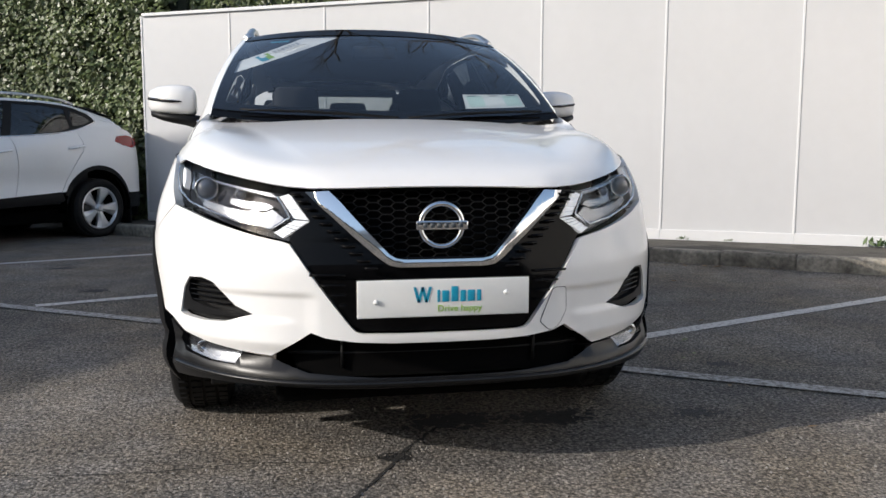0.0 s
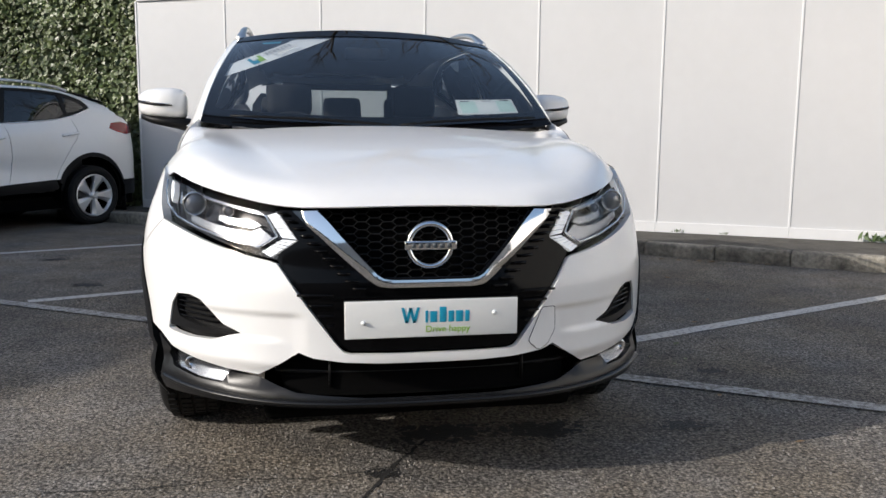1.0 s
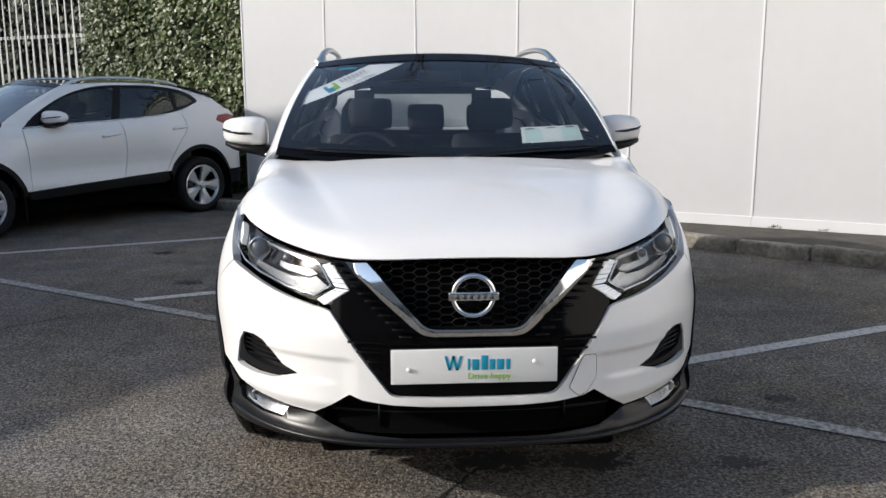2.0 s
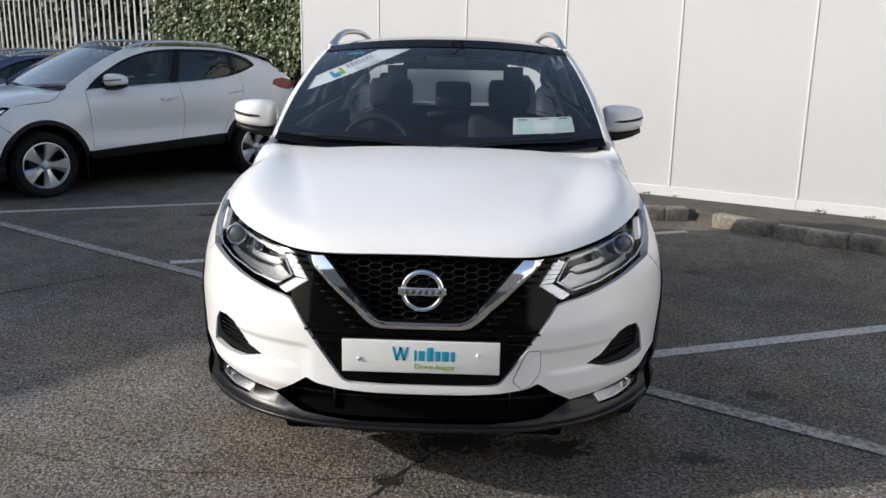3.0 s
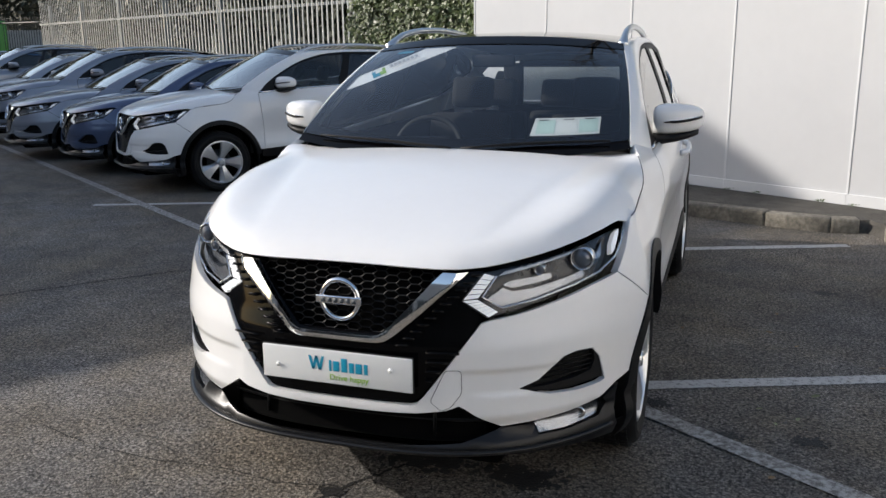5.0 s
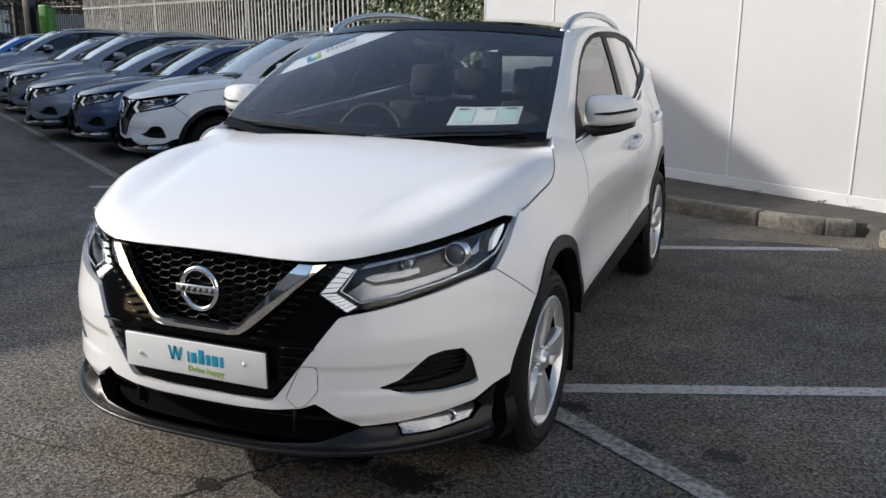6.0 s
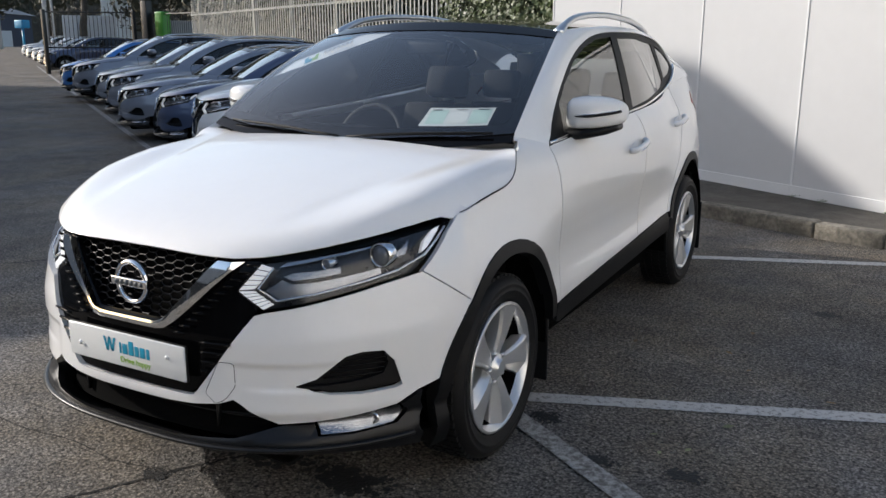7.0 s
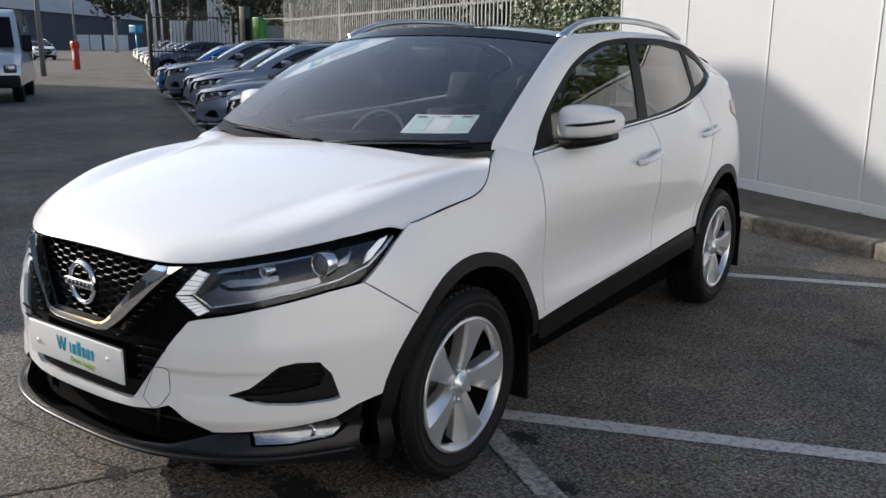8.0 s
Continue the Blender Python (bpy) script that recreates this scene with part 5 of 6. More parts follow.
def on_banner(t, s):
    """A place on the banner: t along it, s across it."""
    a0, a1 = Vector((-.985, .47)), Vector((-.40, .92))
    d = a1 - a0
    w = Vector((.1, -.1))
    return a0 + d * t + w * s


def banner_bar(t0, t1, s0, s1, mat, name="mark"):
    q = [on_banner(t0, s0), on_banner(t1, s0), on_banner(t1, s1), on_banner(t0, s1)]
    panel(name, [tuple(v) for v in q], to_screen, mat, banner, .05, .0, .0, lift=-.0075)


banner_bar(.27, .305, -.3, .35, TEAL)
banner_bar(.305, .34, .0, .35, TEAL)
banner_bar(.34, .37, -.05, .3, LEAF_GREEN)
banner_bar(.37, .40, -.35, .3, LEAF_GREEN)
for i in range(7):
    banner_bar(.45 + i * .042, .477 + i * .042, -.38, -.06, PAINT_SILVER, "wordmark_bar")
p0, p1 = Vector(to_screen(*on_banner(.47, .25))), Vector(to_screen(*on_banner(.74, .25)))
p2 = Vector(to_screen(*on_banner(.47, -.2)))
ex = (p1 - p0).normalized()
ez = ex.cross((p2 - p0).normalized()).normalized()
ey = ez.cross(ex)
mid = (p0 + p1) / 2 + ez * .004
text_mesh("certified_text", "Certified", .042, PAINT_SILVER, banner, Matrix(((ex.x, ey.x, ez.x, mid.x), (ex.y, ey.y, ez.y, mid.y), (ex.z, ey.z, ez.z, mid.z), (0, 0, 0, 1))))
# teal sticker and paper slip behind the glass
panel("sticker", [(-.80, .86), (-.66, .86), (-.66, .89), (-.80, .89)], to_screen, TEAL, car, .05, .0, .0, lift=-.01)
slip = panel("paper_slip", [(.45, .1), (.835, .09), (.84, .222), (.465, .23)], to_screen, PAPER, car, .05, .0, .0, lift=-.012, label="white and pale green paper slip behind the glass")
for a0, a1, b0, b1, mt in ((.48, .585, .112, .212, PAPER_GREEN), (.6, .71, .11, .212, PAPER), (.72, .825, .106, .21, PAPER_GREEN), (.49, .545, .206, .213, DARK_INK), (.63, .69, .206, .211, DARK_INK), (.75, .81, .204, .212, DARK_INK)):
    panel("print", [(a0, b0), (a1, b0), (a1, b1), (a0, b1)], to_screen, mt, slip, .05, .0, .0, lift=-.0095 if mt == DARK_INK else -.011)

# ---- small things on the ground ----
def strip(name, pts, wide, mat, label, category, seed):
    r = random.Random(seed)
    line = spline([(*p, .0025) for p in pts], 10)
    bm = bmesh.new()
    rows = []
    for i, p in enumerate(line):
        d = (line[min(i + 1, len(line) - 1)] - line[max(i - 1, 0)]).normalized()
        s = Vector((-d.y, d.x, 0))
        w = wide * r.uniform(.3, 1.3)
        off = s * r.uniform(-1, 1) * wide * .8
        rows.append((bm.verts.new(p + off + s * w), bm.verts.new(p + off - s * w)))
    for a, b in zip(rows, rows[1:]):
        bm.faces.new((a[0], a[1], b[1], b[0]))
    return tagged(part(name, bm, mat, smooth_shade=False), label, category, kind="structure")


# cracks drawn as thin near-black strips laid on the asphalt
CRACK = material("crack_black", (0.012, 0.011, 0.01), 0.95, vary=0.3)
strip("crack", [(.06, .43), (-.03, .3), (-.09, .21), (-.2, .0), (-.28, -.13), (-.4, -.36), (-.6, -.6)], .007, CRACK, "dark crack in the asphalt", "crack", 1)
strip("crack", [(-.09, .21), (-.34, .16), (-.6, .19), (-.9, .17), (-1.3, .22), (-1.9, .4)], .0022, CRACK, "dark crack in the asphalt", "crack", 2)
strip("crack", [(-3.4, 1.6), (-3.26, 1.74), (-3.04, 2.0), (-2.66, 2.44), (-2.3, 2.8)], .008, CRACK, "dark crack in the asphalt", "crack", 3)

STAIN = material("oil_stain", (0.012, 0.0115, 0.0115), 0.7, vary=0.3, scale=12, bump=0.6, bump_scale=90)
for k, (x, y, r) in enumerate(((1.21, 1.04, .075), (1.51, 1.08, .09), (.9, 1.29, .085), (-1.75, 3.72, .12), (-2.25, 4.94, .12), (1.75, 3.3, .1), (.5, .47, .17), (.12, .5, .2), (-.12, .16, .07), (1.05, .42, .1))):
    rr = random.Random(k)
    bm = bmesh.new()
    for j in range(150):
        d, a0 = abs(rr.gauss(0, .55)), rr.uniform(0, 6.28)
        cx, cy, q = x + r * 1.3 * d * math.cos(a0), y + r * .85 * d * math.sin(a0), r * rr.uniform(.05, .2) * max(.25, 1.2 - d)
        bm.faces.new([bm.verts.new((cx + q * rr.uniform(.6, 1.3) * math.cos(b * .9), cy + q * rr.uniform(.6, 1.3) * math.sin(b * .9), .0018 + j * 4e-6)) for b in range(7)])
    tagged(part("oil_stain", bm, STAIN, smooth_shade=False), "dark oil stain on the asphalt", "stain", "oil stains", "structure")

DRY_LEAF = material("dry_leaf", (0.22, 0.14, 0.07), 0.8, vary=0.3, scale=30, by_object=.35)
GREEN_LEAF = material("fallen_green_leaf", (0.22, 0.24, 0.12), 0.7, vary=0.2, scale=30, by_object=.3)
leaf_mesh = {}
for k, (x, y) in enumerate(((1.45, 2.75), (1.39, 1.2), (1.57, 1.55), (1.33, 1.34), (1.53, 2.21), (1.4, 2.4), (.95, 2.34), (-3.6, 5.06), (-3.5, 5.12), (-3.32, 5.81), (1.48, 1.27), (1.38, .18), (1.36, .72), (3.02, 4.1), (2.87, 4.16), (3.3, 3.95), (2.6, 4.4), (3.5, 3.85), (2.3, 2.6), (1.9, 2.0), (2.4, 3.4), (2.75, 4.25), (3.1, 4.02))):
    mt = GREEN_LEAF if k in (1, 2, 3, 10) else DRY_LEAF
    if mt.name not in leaf_mesh:
        bm = bmesh.new()
        out = [(-.5, 0), (-.25, .2), (.05, .24), (.3, .13), (.5, 0), (.3, -.15), (.05, -.22), (-.25, -.17)]
        c = bm.verts.new((0, 0, .1))
        vs = [bm.verts.new((u, v, .12 + .3 * abs(v) + .15 * u * u)) for u, v in out]
        for i in range(8):
            bm.faces.new((c, vs[i], vs[(i + 1) % 8]))
        ob = part("fallen_leaf", bm, mt, smooth_shade=False)
        leaf_mesh[mt.name] = ob.data
    else:
        ob = new("fallen_leaf", leaf_mesh[mt.name])
    r = random.Random(k)
    s = r.uniform(.03, .05) if y < 3.5 and x > 0 else r.uniform(.05, .09)
    ob.matrix_basis = pose(x, y, .002, r.uniform(-8, 8), r.uniform(-8, 8), r.uniform(0, 360)) @ Matrix.Diagonal((s, s, s, 1))
    tagged(ob, "small dry leaf lying on the asphalt", "leaf", "fallen leaves")

# loose grit
def grit():
    r = random.Random(9)
    verts, faces = [], []
    for _ in range(9000):
        x, y = r.uniform(-2.5, 3.2), r.uniform(-1.6, 3.6)
        s = r.uniform(.0025, .007)
        k = len(verts)
        for a in range(3):
            t = 2 * math.pi * a / 3 + r.random()
            verts.append((x + s * math.cos(t), y + s * math.sin(t), .0))
        verts.append((x, y, s * .9))
        faces += [(k, k + 1, k + 3), (k + 1, k + 2, k + 3), (k + 2, k, k + 3)]
    me = bpy.data.meshes.new("grit")
    me.from_pydata(verts, [], faces)
    me.materials.append(material("grit_stone", (.2, .185, .165), .9, vary=.4, scale=3))
    tagged(new("grit", me), "loose stone grit scattered over the asphalt", "grit", kind="stuff")


grit()

# weeds at the foot of the wall
WEED = material("weed_leaf", (0.06, 0.1, 0.03), .6, vary=.3, scale=20)
for k, (s, sz) in enumerate(((.05, .03), (.35, .03), (2.62, .045), (3.05, .035), (4.35, .13), (4.55, .14), (4.8, .13), (5.0, .14), (1.28, .03), (.98, .035))):
    r = random.Random(40 + k)
    bm = bmesh.new()
    for _ in range(26):
        p = Vector((r.gauss(0, sz * .5), r.gauss(0, .03), 0))
        d = Vector((r.gauss(0, .6), r.gauss(-.2, .5), 1)).normalized() * sz * r.uniform(.3, .8)
        w = d.cross(Vector((r.gauss(0, 1), r.gauss(0, 1), .2))).normalized() * sz * .13
        vs = [bm.verts.new(p), bm.verts.new(p + d * .6 + w), bm.verts.new(p + d), bm.verts.new(p + d * .6 - w)]
        bm.faces.new(vs)
    ob = part("weed", bm, WEED, smooth_shade=False)
    ob.matrix_basis = LOT @ Matrix.Translation((s, -.09, .116))
    tagged(ob, "small green weed at the foot of the wall", "weed", "weeds")

# dark shrubs behind the fence
shrubs = leaf_mass("shrubs", [((-24, 1.1, .0), (3, 1.7, 3.4), 1.0)], 15000, SHRUB_LEAF, .16, 21, "dark shrubs growing behind the fence", "shrubs")
# dark boxes among the shrubs, in place of the shade between leaves
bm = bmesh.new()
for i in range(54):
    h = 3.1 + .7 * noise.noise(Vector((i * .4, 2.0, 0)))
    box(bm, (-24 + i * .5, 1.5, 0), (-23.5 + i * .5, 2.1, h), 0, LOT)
part("shrub_shade_mass", bm, IVY_DARK, shrubs, smooth_shade=False)

# ---- down the lane ----
# black swing gate with upright bars
def iron_gate(a, b, top, label):
    g = tagged(new("gate"), label, "gate", kind="structure")
    a, b = Vector(a), Vector(b)
    d = b - a
    n = max(4, int(d.length / .16))
    for i in range(n + 1):
        p = a + d * i / n
        bm = bmesh.new()
        tube(bm, [p + Vector((0, 0, .15)), p + Vector((0, 0, top + .14)), p + Vector((0, 0, top + .22))], [.014, .014, .002], 6)
        part("bar", bm, GATE_BLACK, g)
    for z in (.2, 1.1, top):
        bm = bmesh.new()
        tube(bm, [a + Vector((0, 0, z)), b + Vector((0, 0, z))], .035, 6)
        part("rail", bm, GATE_BLACK, g)
    for p, h in ((a, top + .1), (b, top + .1)):
        bm = bmesh.new()
        box(bm, (p.x - .07, p.y - .07, 0), (p.x + .07, p.y + .07, h), .01)
        part("gate_post", bm, GATE_BLACK, g)
    return g


iron_gate((-30.6, 22.2, 0), (-28.4, 25.0, 0), 2.55, "open black steel gate with upright bars")
iron_gate((-27.6, 25.6, 0), (-22.3, 24.4, 0), 2.5, "black steel railing beside the gate")
bm = bmesh.new()
box(bm, (-28.15, 25.2, 0), (-27.8, 25.55, 3.05), .02)
tagged(part("gate_pier", bm, GATE_BLACK), "black square gate pier", "post", kind="structure")

PALE_CLAD = material("pale_blue_cladding", (.72, .78, .84), .5, vary=.05, scale=.5)
LIGHT_CLAD = material("pale_cladding", (.55, .57, .6), .5, vary=.05, scale=.5)
BLUE_CLAD = material("blue_grey_cladding", (.035, .045, .075), .5, vary=.08, scale=.4)
ROOF_SHEET = material("grey_roof_sheet", (.24, .25, .26), .5, vary=.1, scale=.6)
GREEN_PLASTIC = material("green_plastic", (.04, .24, .015), .4, vary=.05)
RED_PAINT = material("red_paint", (.55, .03, .015), .4, vary=.05)
CYAN_SHEET = material("cyan_canopy", (.0, .25, .5), .4, vary=.05)
BLOCK = material("concrete_blockwork", (.3, .29, .28), .9, vary=.15, scale=2, bump=.3, bump_scale=30)

# far shed
shed = tagged(new("shed"), "blue-grey metal shed with a shallow grey roof", "building")
def far(px, depth):
    """A place in the far view by its bearing west of north and its distance."""
    a = radians(px)
    return Vector((2.4 - depth * math.sin(a), -1.4 + depth * math.cos(a), 0))


a, b = far(63.5, 165), far(54.6, 165)
d = (b - a).normalized()
nrm = Vector((-d.y, d.x, 0))
if nrm.y < 0:
    nrm = -nrm
bm = bmesh.new()
vs = [bm.verts.new(p) for p in (a, b, b + Vector((0, 0, 5.0)), a + Vector((0, 0, 7.2)))]
bm.faces.new(vs)
vs = [bm.verts.new(p) for p in (b, b + nrm * 20, b + nrm * 20 + Vector((0, 0, 5.0)), b + Vector((0, 0, 5.0)))]
bm.faces.new(vs)
part("wall", bm, BLUE_CLAD, shed, smooth_shade=False)
bm = bmesh.new()
peak = a + d * 9 + nrm * 10 + Vector((0, 0, 11.0))
lo, hi = b + d * .8 - nrm * .5 + Vector((0, 0, 5.0)), a - d * 6 - nrm * .5 + Vector((0, 0, 7.6))
vs = [bm.verts.new(p) for p in (hi, lo, peak, hi + nrm * 10 + Vector((0, 0, 3.5)))]
bm.faces.new(vs)
part("roof", bm, ROOF_SHEET, shed, smooth_shade=False)
for t in (.55, .63, .72, .8):
    bm = bmesh.new()
    p = a + d * (b - a).length * t - nrm * .15
    vs = [bm.verts.new(q) for q in (p, p + d * 1.9, p + d * 1.9 + Vector((0, 0, 2.6)), p + Vector((0, 0, 2.6)))]
    bm.faces.new(vs)
    part("door", bm, LIGHT_CLAD, shed, smooth_shade=False)

p = far(55.2, 110)
bm = bmesh.new()
box(bm, (p.x - .7, p.y - .5, 2.5), (p.x + .7, p.y + .5, 3.4), .1)
box(bm, (p.x - .1, p.y - .1, 0), (p.x + .1, p.y + .1, 2.5))
tagged(part("canopy", bm, CYAN_SHEET), "small bright blue canopy by the shed", "canopy")

# poles
for ang, depth, r, h, label in ((60.6, 42, .12, 9, "grey steel lamp post"), (58.7, 95, .14, 12, "thin grey steel lamp post"), (56.4, 130, .28, 14, "pale painted steel lamp post"), (54.1, 60, .16, 12, "white painted steel lamp post"), (53.7, 64, .1, 12, "thin pale painted steel pole")):
    p = far(ang, depth)
    bm = bmesh.new()
    tube(bm, [p, p + Vector((0, 0, h * .5)), p + Vector((0, 0, h))], [r, r * .8, r * .6], 10)
    tube(bm, [p + Vector((0, 0, h)), p + Vector((-.8, -.4, h + .1))], [r * .6, r * .5], 8)
    tagged(part("lamp_post", bm, LIGHT_CLAD if "white" in label or "pale" in label else GALV), label, "lamp post")

# red barrier cabinet
p = far(58.75, 52)
bar = tagged(new("barrier"), "red barrier cabinet with a white panel", "barrier")
bm = bmesh.new()
box(bm, (p.x - .15, p.y - .15, 0), (p.x + .15, p.y + .15, 1.25), .04)
box(bm, (p.x - .19, p.y - .19, 1.1), (p.x + .19, p.y + .19, 1.5), .08)
part("cabinet", bm, RED_PAINT, bar)
bm = bmesh.new()
box(bm, (p.x - .02, p.y - .18, .5), (p.x + .12, p.y - .152, .95), .01)
part("label_panel", bm, PAPER, bar)

# pale panels and block behind the gate
for a0, a1, depth, top, mt, label in ((53.2, 50.2, 62, 2.9, LIGHT_CLAD, "pale ribbed metal screen"), (50.9, 49.1, 75, 9.0, PALE_CLAD, "tall pale blue-grey clad block"), (48.0, 41.0, 44, 2.3, BLOCK, "grey concrete block wall")):
    a, b = far(a0, depth), far(a1, depth)
    d = (b - a).normalized()
    nn = Vector((-d.y, d.x, 0))
    bm = bmesh.new()
    L = (b - a).length
    m = Matrix(((d.x, nn.x, 0, a.x), (d.y, nn.y, 0, a.y), (0, 0, 1, 0), (0, 0, 0, 1)))
    box(bm, (0, 0, 0), (L, .3, top), .02, m)
    if mt == LIGHT_CLAD and top < 4:
        for i in range(int(L / .35)):
            box(bm, (i * .35 + .05, -.05 if nn.y > 0 else .3, 0), (i * .35 + .2, .0 if nn.y > 0 else .35, top), .01, m)
    tagged(part("screen_wall", bm, mt, smooth_shade=False), label, "wall", kind="structure")
p = far(47.7, 40)
bm = bmesh.new()
box(bm, (p.x - .24, p.y - .24, 0), (p.x + .24, p.y + .24, 2.6), .06)
tagged(part("recycling_bin", bm, GREEN_PLASTIC), "tall bright green plastic bin", "bin")

# van at the side of the lane
def build_van(m):
    van = tagged(new("van"), "silver-white panel van parked beside the lane", "van", "parked vans")
    van.matrix_basis = m
    prof = [(0.0, .45), (-.03, .75), (.06, .98), (.75, 1.2), (.95, 1.3), (1.75, 2.25), (2.1, 2.42), (5.2, 2.46), (5.3, 2.3), (5.3, .45)]
    bm = bmesh.new()
    rows = []
    for x, f in ((-.98, .0), (-.95, 1.), (-.8, 1.04), (0, 1.06), (.8, 1.04), (.95, 1.), (.98, .0)):
        ring = []
        for y, z in prof:
            zz = z if f else min(z, 2.3)
            inw = (.16 * max(0, (z - 1.2) / 1.25)) * (1 if x > 0 else -1)
            bow = .12 * (x / .98) ** 2 if y < 1.8 else 0
            ring.append(bm.verts.new((x - inw * (abs(x) / .98), y + bow, zz)))
        rows.append(ring)
    for a, b in zip(rows, rows[1:]):
        for j in range(len(prof) - 1):
            bm.faces.new((a[j], a[j + 1], b[j + 1], b[j]))
    bm.faces.new(rows[0])
    bm.faces.new(rows[-1])
    bmesh.ops.recalc_face_normals(bm, faces=bm.faces)
    sharp(part("body", bm, PAINT_SILVER, van), 30)
    bm = bmesh.new()
    vs = [bm.verts.new(p) for p in ((-.82, 1.08, 1.36), (.82, 1.08, 1.36), (.72, 1.72, 2.16), (-.72, 1.72, 2.16))]
    for v in vs:
        v.co += Vector((0, -.05, .05))
    bm.faces.new(vs)
    part("windscreen", bm, ROOF_GLASS, van)
    bm = bmesh.new()
    box(bm, (-.96, -.08, .4), (.96, .1, .72), .04)
    part("bumper", bm, TRIM_BLACK, van)
    for k in (1, -1):
        bm = bmesh.new()
        box(bm, (k * .75 - .15, -.02, .78), (k * .75 + .15, .12, 1.0), .04)
        part("headlamp", bm, LAMP_SILVER, van)
        bm = bmesh.new()
        box(bm, (k * 1.12 - .12, 1.1, 1.3), (k * 1.12 + .12, 1.25, 1.75), .05)
        part("mirror", bm, TRIM_BLACK, van)
        bm = bmesh.new()
        vs = [bm.verts.new(p) for p in ((k * .985, 1.2, 1.36), (k * .985, 2.1, 1.36), (k * .87, 2.1, 2.1), (k * .87, 1.72, 2.1))]
        bm.faces.new(vs)
        part("side_window", bm, ROOF_GLASS, van)
        for y in (.85, 4.2):
            bm = bmesh.new()
            lathe(bm, [(k * .7, .2), (k * .7, .33), (k * .94, .34), (k * .95, .28), (k * .93, .2), (k * .93, .0001)], 28, "x", (0, y, .34))
            part("wheel", bm, RUBBER, van)
    return van


build_van(pose(-18.9, 8.95, 0, 0, 0, 57) @ Matrix.Diagonal((.95, .95, .95, 1)))

# ---- trees ----
def bare_tree(x, y, tall, seed, label):
    r = random.Random(seed)
    t = tagged(new("tree"), label, "tree", "bare trees")
    bm = bmesh.new()

    def limb(p, d, length, rad, depth):
        pts, rs = [p], [rad]
        q = p.copy()
        n = 5
        for i in range(n):
            d = (d + Vector((r.gauss(0, .16), r.gauss(0, .16), r.gauss(.05, .1)))).normalized()
            q = q + d * length / n
            pts.append(q.copy())
            rs.append(rad * (1 - .55 * (i + 1) / n))
        tube(bm, pts, rs, 6 if depth < 2 else 4, 1.0, False)
        if depth < 4:
            for i in range(2 if depth else 4, n + 1):
                for _ in range(1 if depth else 4):
                    side = Vector((r.gauss(0, 1), r.gauss(0, 1), r.gauss(.25, .5))).normalized()
                    limb(pts[i], (d * .7 + side * .8).normalized(), length * r.uniform(.5, .72), rs[i] * .62, depth + 1)

    limb(Vector((x, y, 0)), Vector((0, 0, 1)), tall * .42, tall * .022, 0)
    part("trunk", bm, BARK, t)
    return t


bare_tree(3.2, 9.0, 17, 12, "tall bare tree behind the wall")
bare_tree(6.4, 9.0, 14, 8, "tall bare tree behind the wall")
bare_tree(-34, 40, 13, 11, "bare tree behind the gate")
bare_tree(-46, 36, 14, 13, "bare tree behind the gate")

EVERGREEN = material("evergreen_leaf", (.028, .032, .018), .7, vary=.35, scale=.8)
def bushy_tree(x, y, tall, wide, seed, label):
    r = random.Random(seed)
    t = tagged(new("tree"), label, "tree", "leafy trees")
    bm = bmesh.new()
    tube(bm, [(x, y, 0), (x + .1, y, tall * .4), (x, y + .1, tall * .85)], [tall * .03, tall * .02, tall * .006], 8)
    for i in range(9):
        a, z = r.uniform(0, 6.28), tall * r.uniform(.3, .7)
        tube(bm, [(x, y, z), (x + wide * .4 * math.cos(a), y + wide * .4 * math.sin(a), z + tall * .12)], [tall * .008, tall * .003], 5)
    part("trunk", bm, BARK, t)
    verts, faces = [], []
    clumps = [(Vector((x + r.gauss(0, wide * .26), y + r.gauss(0, wide * .26), tall * r.uniform(.28, .95))), wide * r.uniform(.12, .24)) for _ in range(34)]
    for c, rad in clumps:
        for _ in range(150):
            n = Vector((r.gauss(0, 1), r.gauss(0, 1), r.gauss(0, 1))).normalized()
            p = c + n * rad * r.uniform(.6, 1.1)
            u = n.orthogonal().normalized()
            u.rotate(Matrix.Rotation(r.uniform(0, 6.28), 3, n))
            v = n.cross(u)
            s = tall * .018 * r.uniform(.6, 1.4)
            k = len(verts)
            verts += [tuple(p - u * s), tuple(p + v * s * .6 + n * s * .3), tuple(p + u * s), tuple(p - v * s * .6)]
            faces.append((k, k + 1, k + 2, k + 3))
    me = bpy.data.meshes.new("crown")
    me.from_pydata(verts, [], faces)
    me.materials.append(EVERGREEN)
    crown = new("crown", me)
    crown.parent = t
    return t


for k, (ang, depth, tall, wide) in enumerate(((57, 200, 26, 22), (53.5, 120, 20, 16), (50, 95, 18, 14), (47, 70, 13, 10), (44.5, 62, 12, 9), (42, 55, 11, 9), (39, 46, 10, 8), (60.5, 215, 26, 24), (64, 210, 26, 24))):
    p = far(ang, depth)
    bushy_tree(p.x, p.y, tall, wide, 60 + k, "dark evergreen tree in the distance")

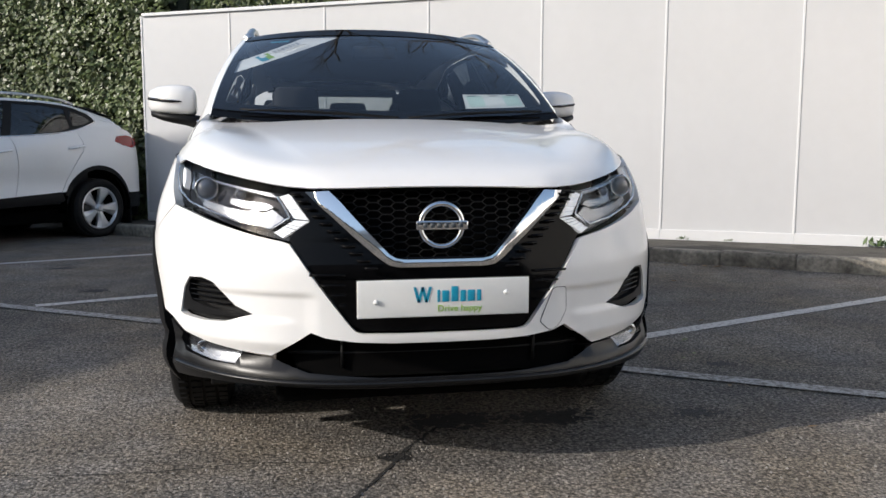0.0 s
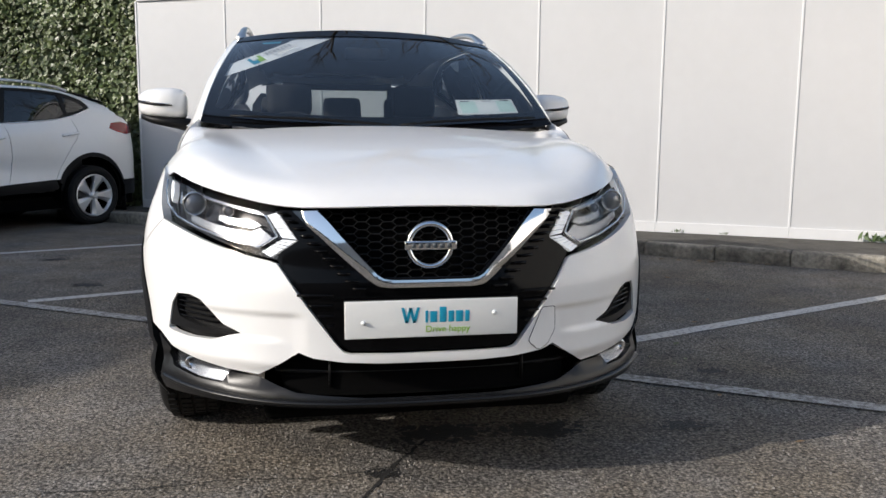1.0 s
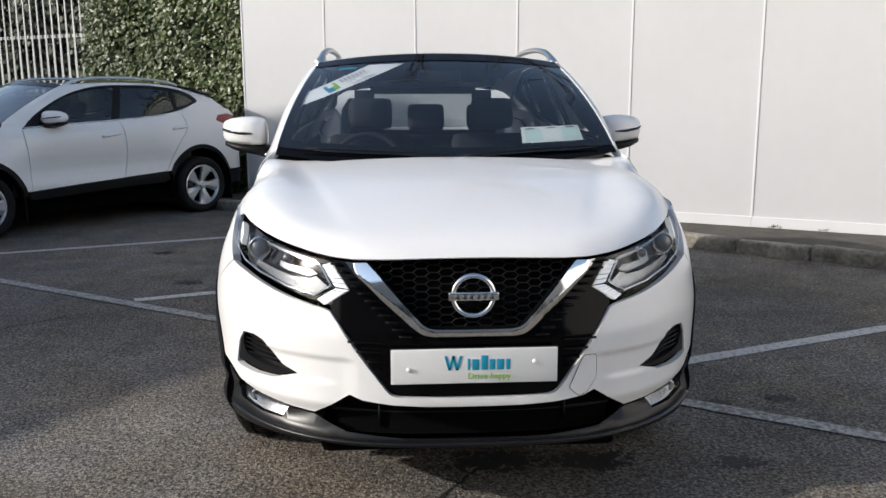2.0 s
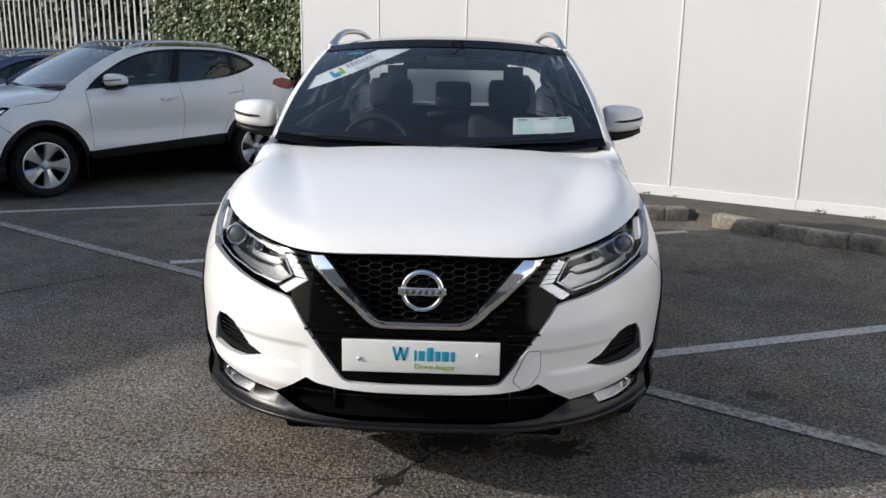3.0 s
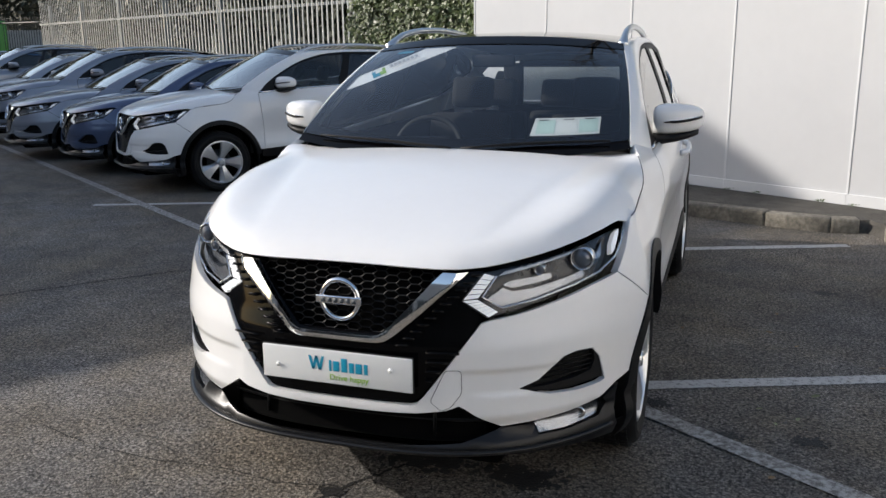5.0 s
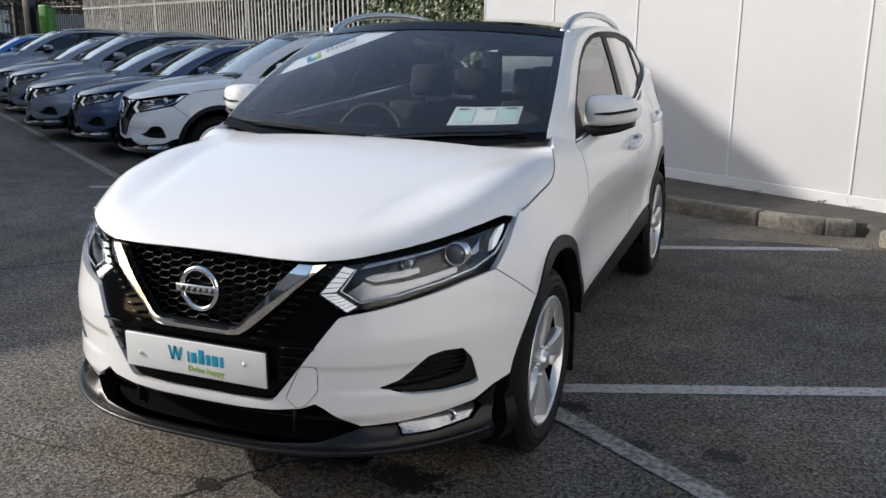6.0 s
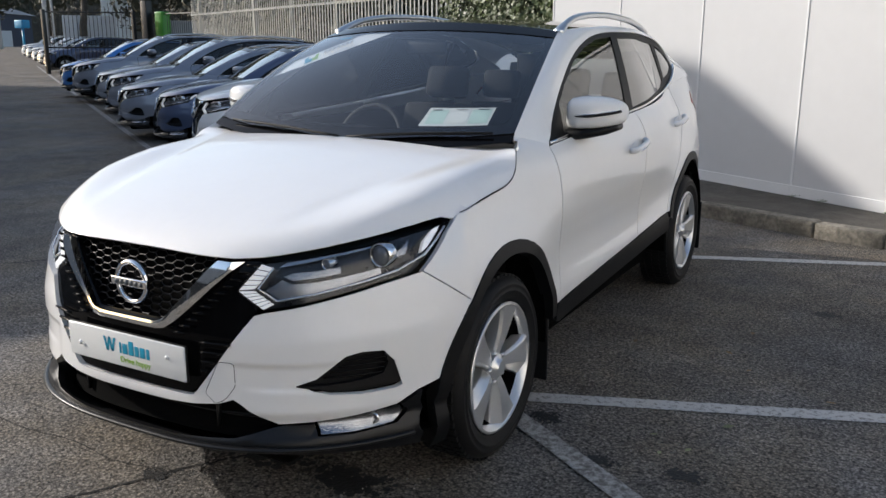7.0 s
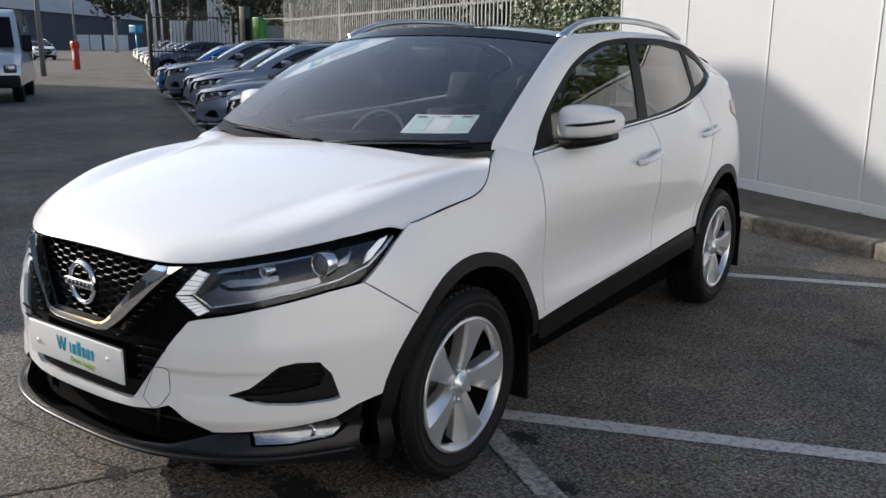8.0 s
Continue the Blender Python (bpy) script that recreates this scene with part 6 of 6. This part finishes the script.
# wooded hillside far behind
WOODS = material("winter_woods", (.05, .042, .028), .95, vary=.5, scale=.12, bump=1.0, bump_scale=1.5)
rw = random.Random(77)
bm = bmesh.new()
rows = []
for i in range(121):
    a = 80 - i * .75
    p, q = far(a, 245), far(a, 300)
    h = 38 + 6 * noise.noise(Vector((i * .12, 0, 0))) + rw.uniform(-1.2, 1.2)
    rows.append([bm.verts.new(p), bm.verts.new(p.lerp(q, .4) + Vector((0, 0, h * .6 + rw.uniform(-1, 1)))), bm.verts.new(q + Vector((0, 0, h)))])
for r0, r1 in zip(rows, rows[1:]):
    for j in range(2):
        bm.faces.new((r0[j], r1[j], r1[j + 1], r0[j + 1]))
bmesh.ops.recalc_face_normals(bm, faces=bm.faces)
tagged(part("wooded_hill", bm, WOODS), "brown wooded hillside in the distance", "woods", kind="stuff")

# ---- round the rest of the place, outside the view ----
BRICK_RENDER = material("grey_render", (.24, .24, .245), .85, vary=.12, scale=.5)
BOUNCE_PALE = material("bounce_pale", (.8, .8, .79), .8, vary=.08, scale=.5)
DARK_GLAZING = material("dark_glazing", (.02, .022, .025), .1, vary=.05)
# unseen slab added on the sunny side, outlined to shade the fence side
bm = bmesh.new()
R = Vector((-20.5, 2.55, 10.34))
d = Vector((.936, -.351, 0))
sec = [(-26.0, 0.0), (-26.0, 10.95), (-1.9, 10.81), (-1.32, 10.73), (0.9, 9.48), (16.6, 0.0)]
back = Vector((-.351, -.936, 0)) * .5
ring_a = [bm.verts.new(Vector((R.x, R.y, 0)) + d * s + Vector((0, 0, z))) for s, z in sec]
ring_b = [bm.verts.new(v.co + back) for v in ring_a]
bm.faces.new(ring_a)
bm.faces.new(ring_b[::-1])
for i in range(len(sec)):
    j = (i + 1) % len(sec)
    bm.faces.new((ring_a[i], ring_b[i], ring_b[j], ring_a[j]))
bmesh.ops.recalc_face_normals(bm, faces=bm.faces)
tagged(part("shade_slab", bm, BRICK_RENDER, smooth_shade=False), "thin unseen grey slab cut to cast the shade edge", "building", kind="structure")
# unseen block added behind the camera to close the place and its reflections
show = tagged(new("showroom"), "unseen plain grey block with dark glazing", "building", kind="structure")
bm = bmesh.new()
box(bm, (-16, -26, 0), (26, -17, 6.5), .05)
part("wall", bm, BRICK_RENDER, show, smooth_shade=False)
for i in range(9):
    bm = bmesh.new()
    box(bm, (-14 + i * 4.3, -17.0, .3), (-10.2 + i * 4.3, -16.9, 3.6), .02)
    part("glazing", bm, DARK_GLAZING, show, smooth_shade=False)
# unseen pale wall, added to throw sunlight back onto the car's shaded side
bm = bmesh.new()
box(bm, (10, -20, 0), (10.5, 1.2, 7), .05)
tagged(part("bounce_wall", bm, BOUNCE_PALE, smooth_shade=False), "unseen pale wall added to bounce sun onto the car", "wall", kind="structure")
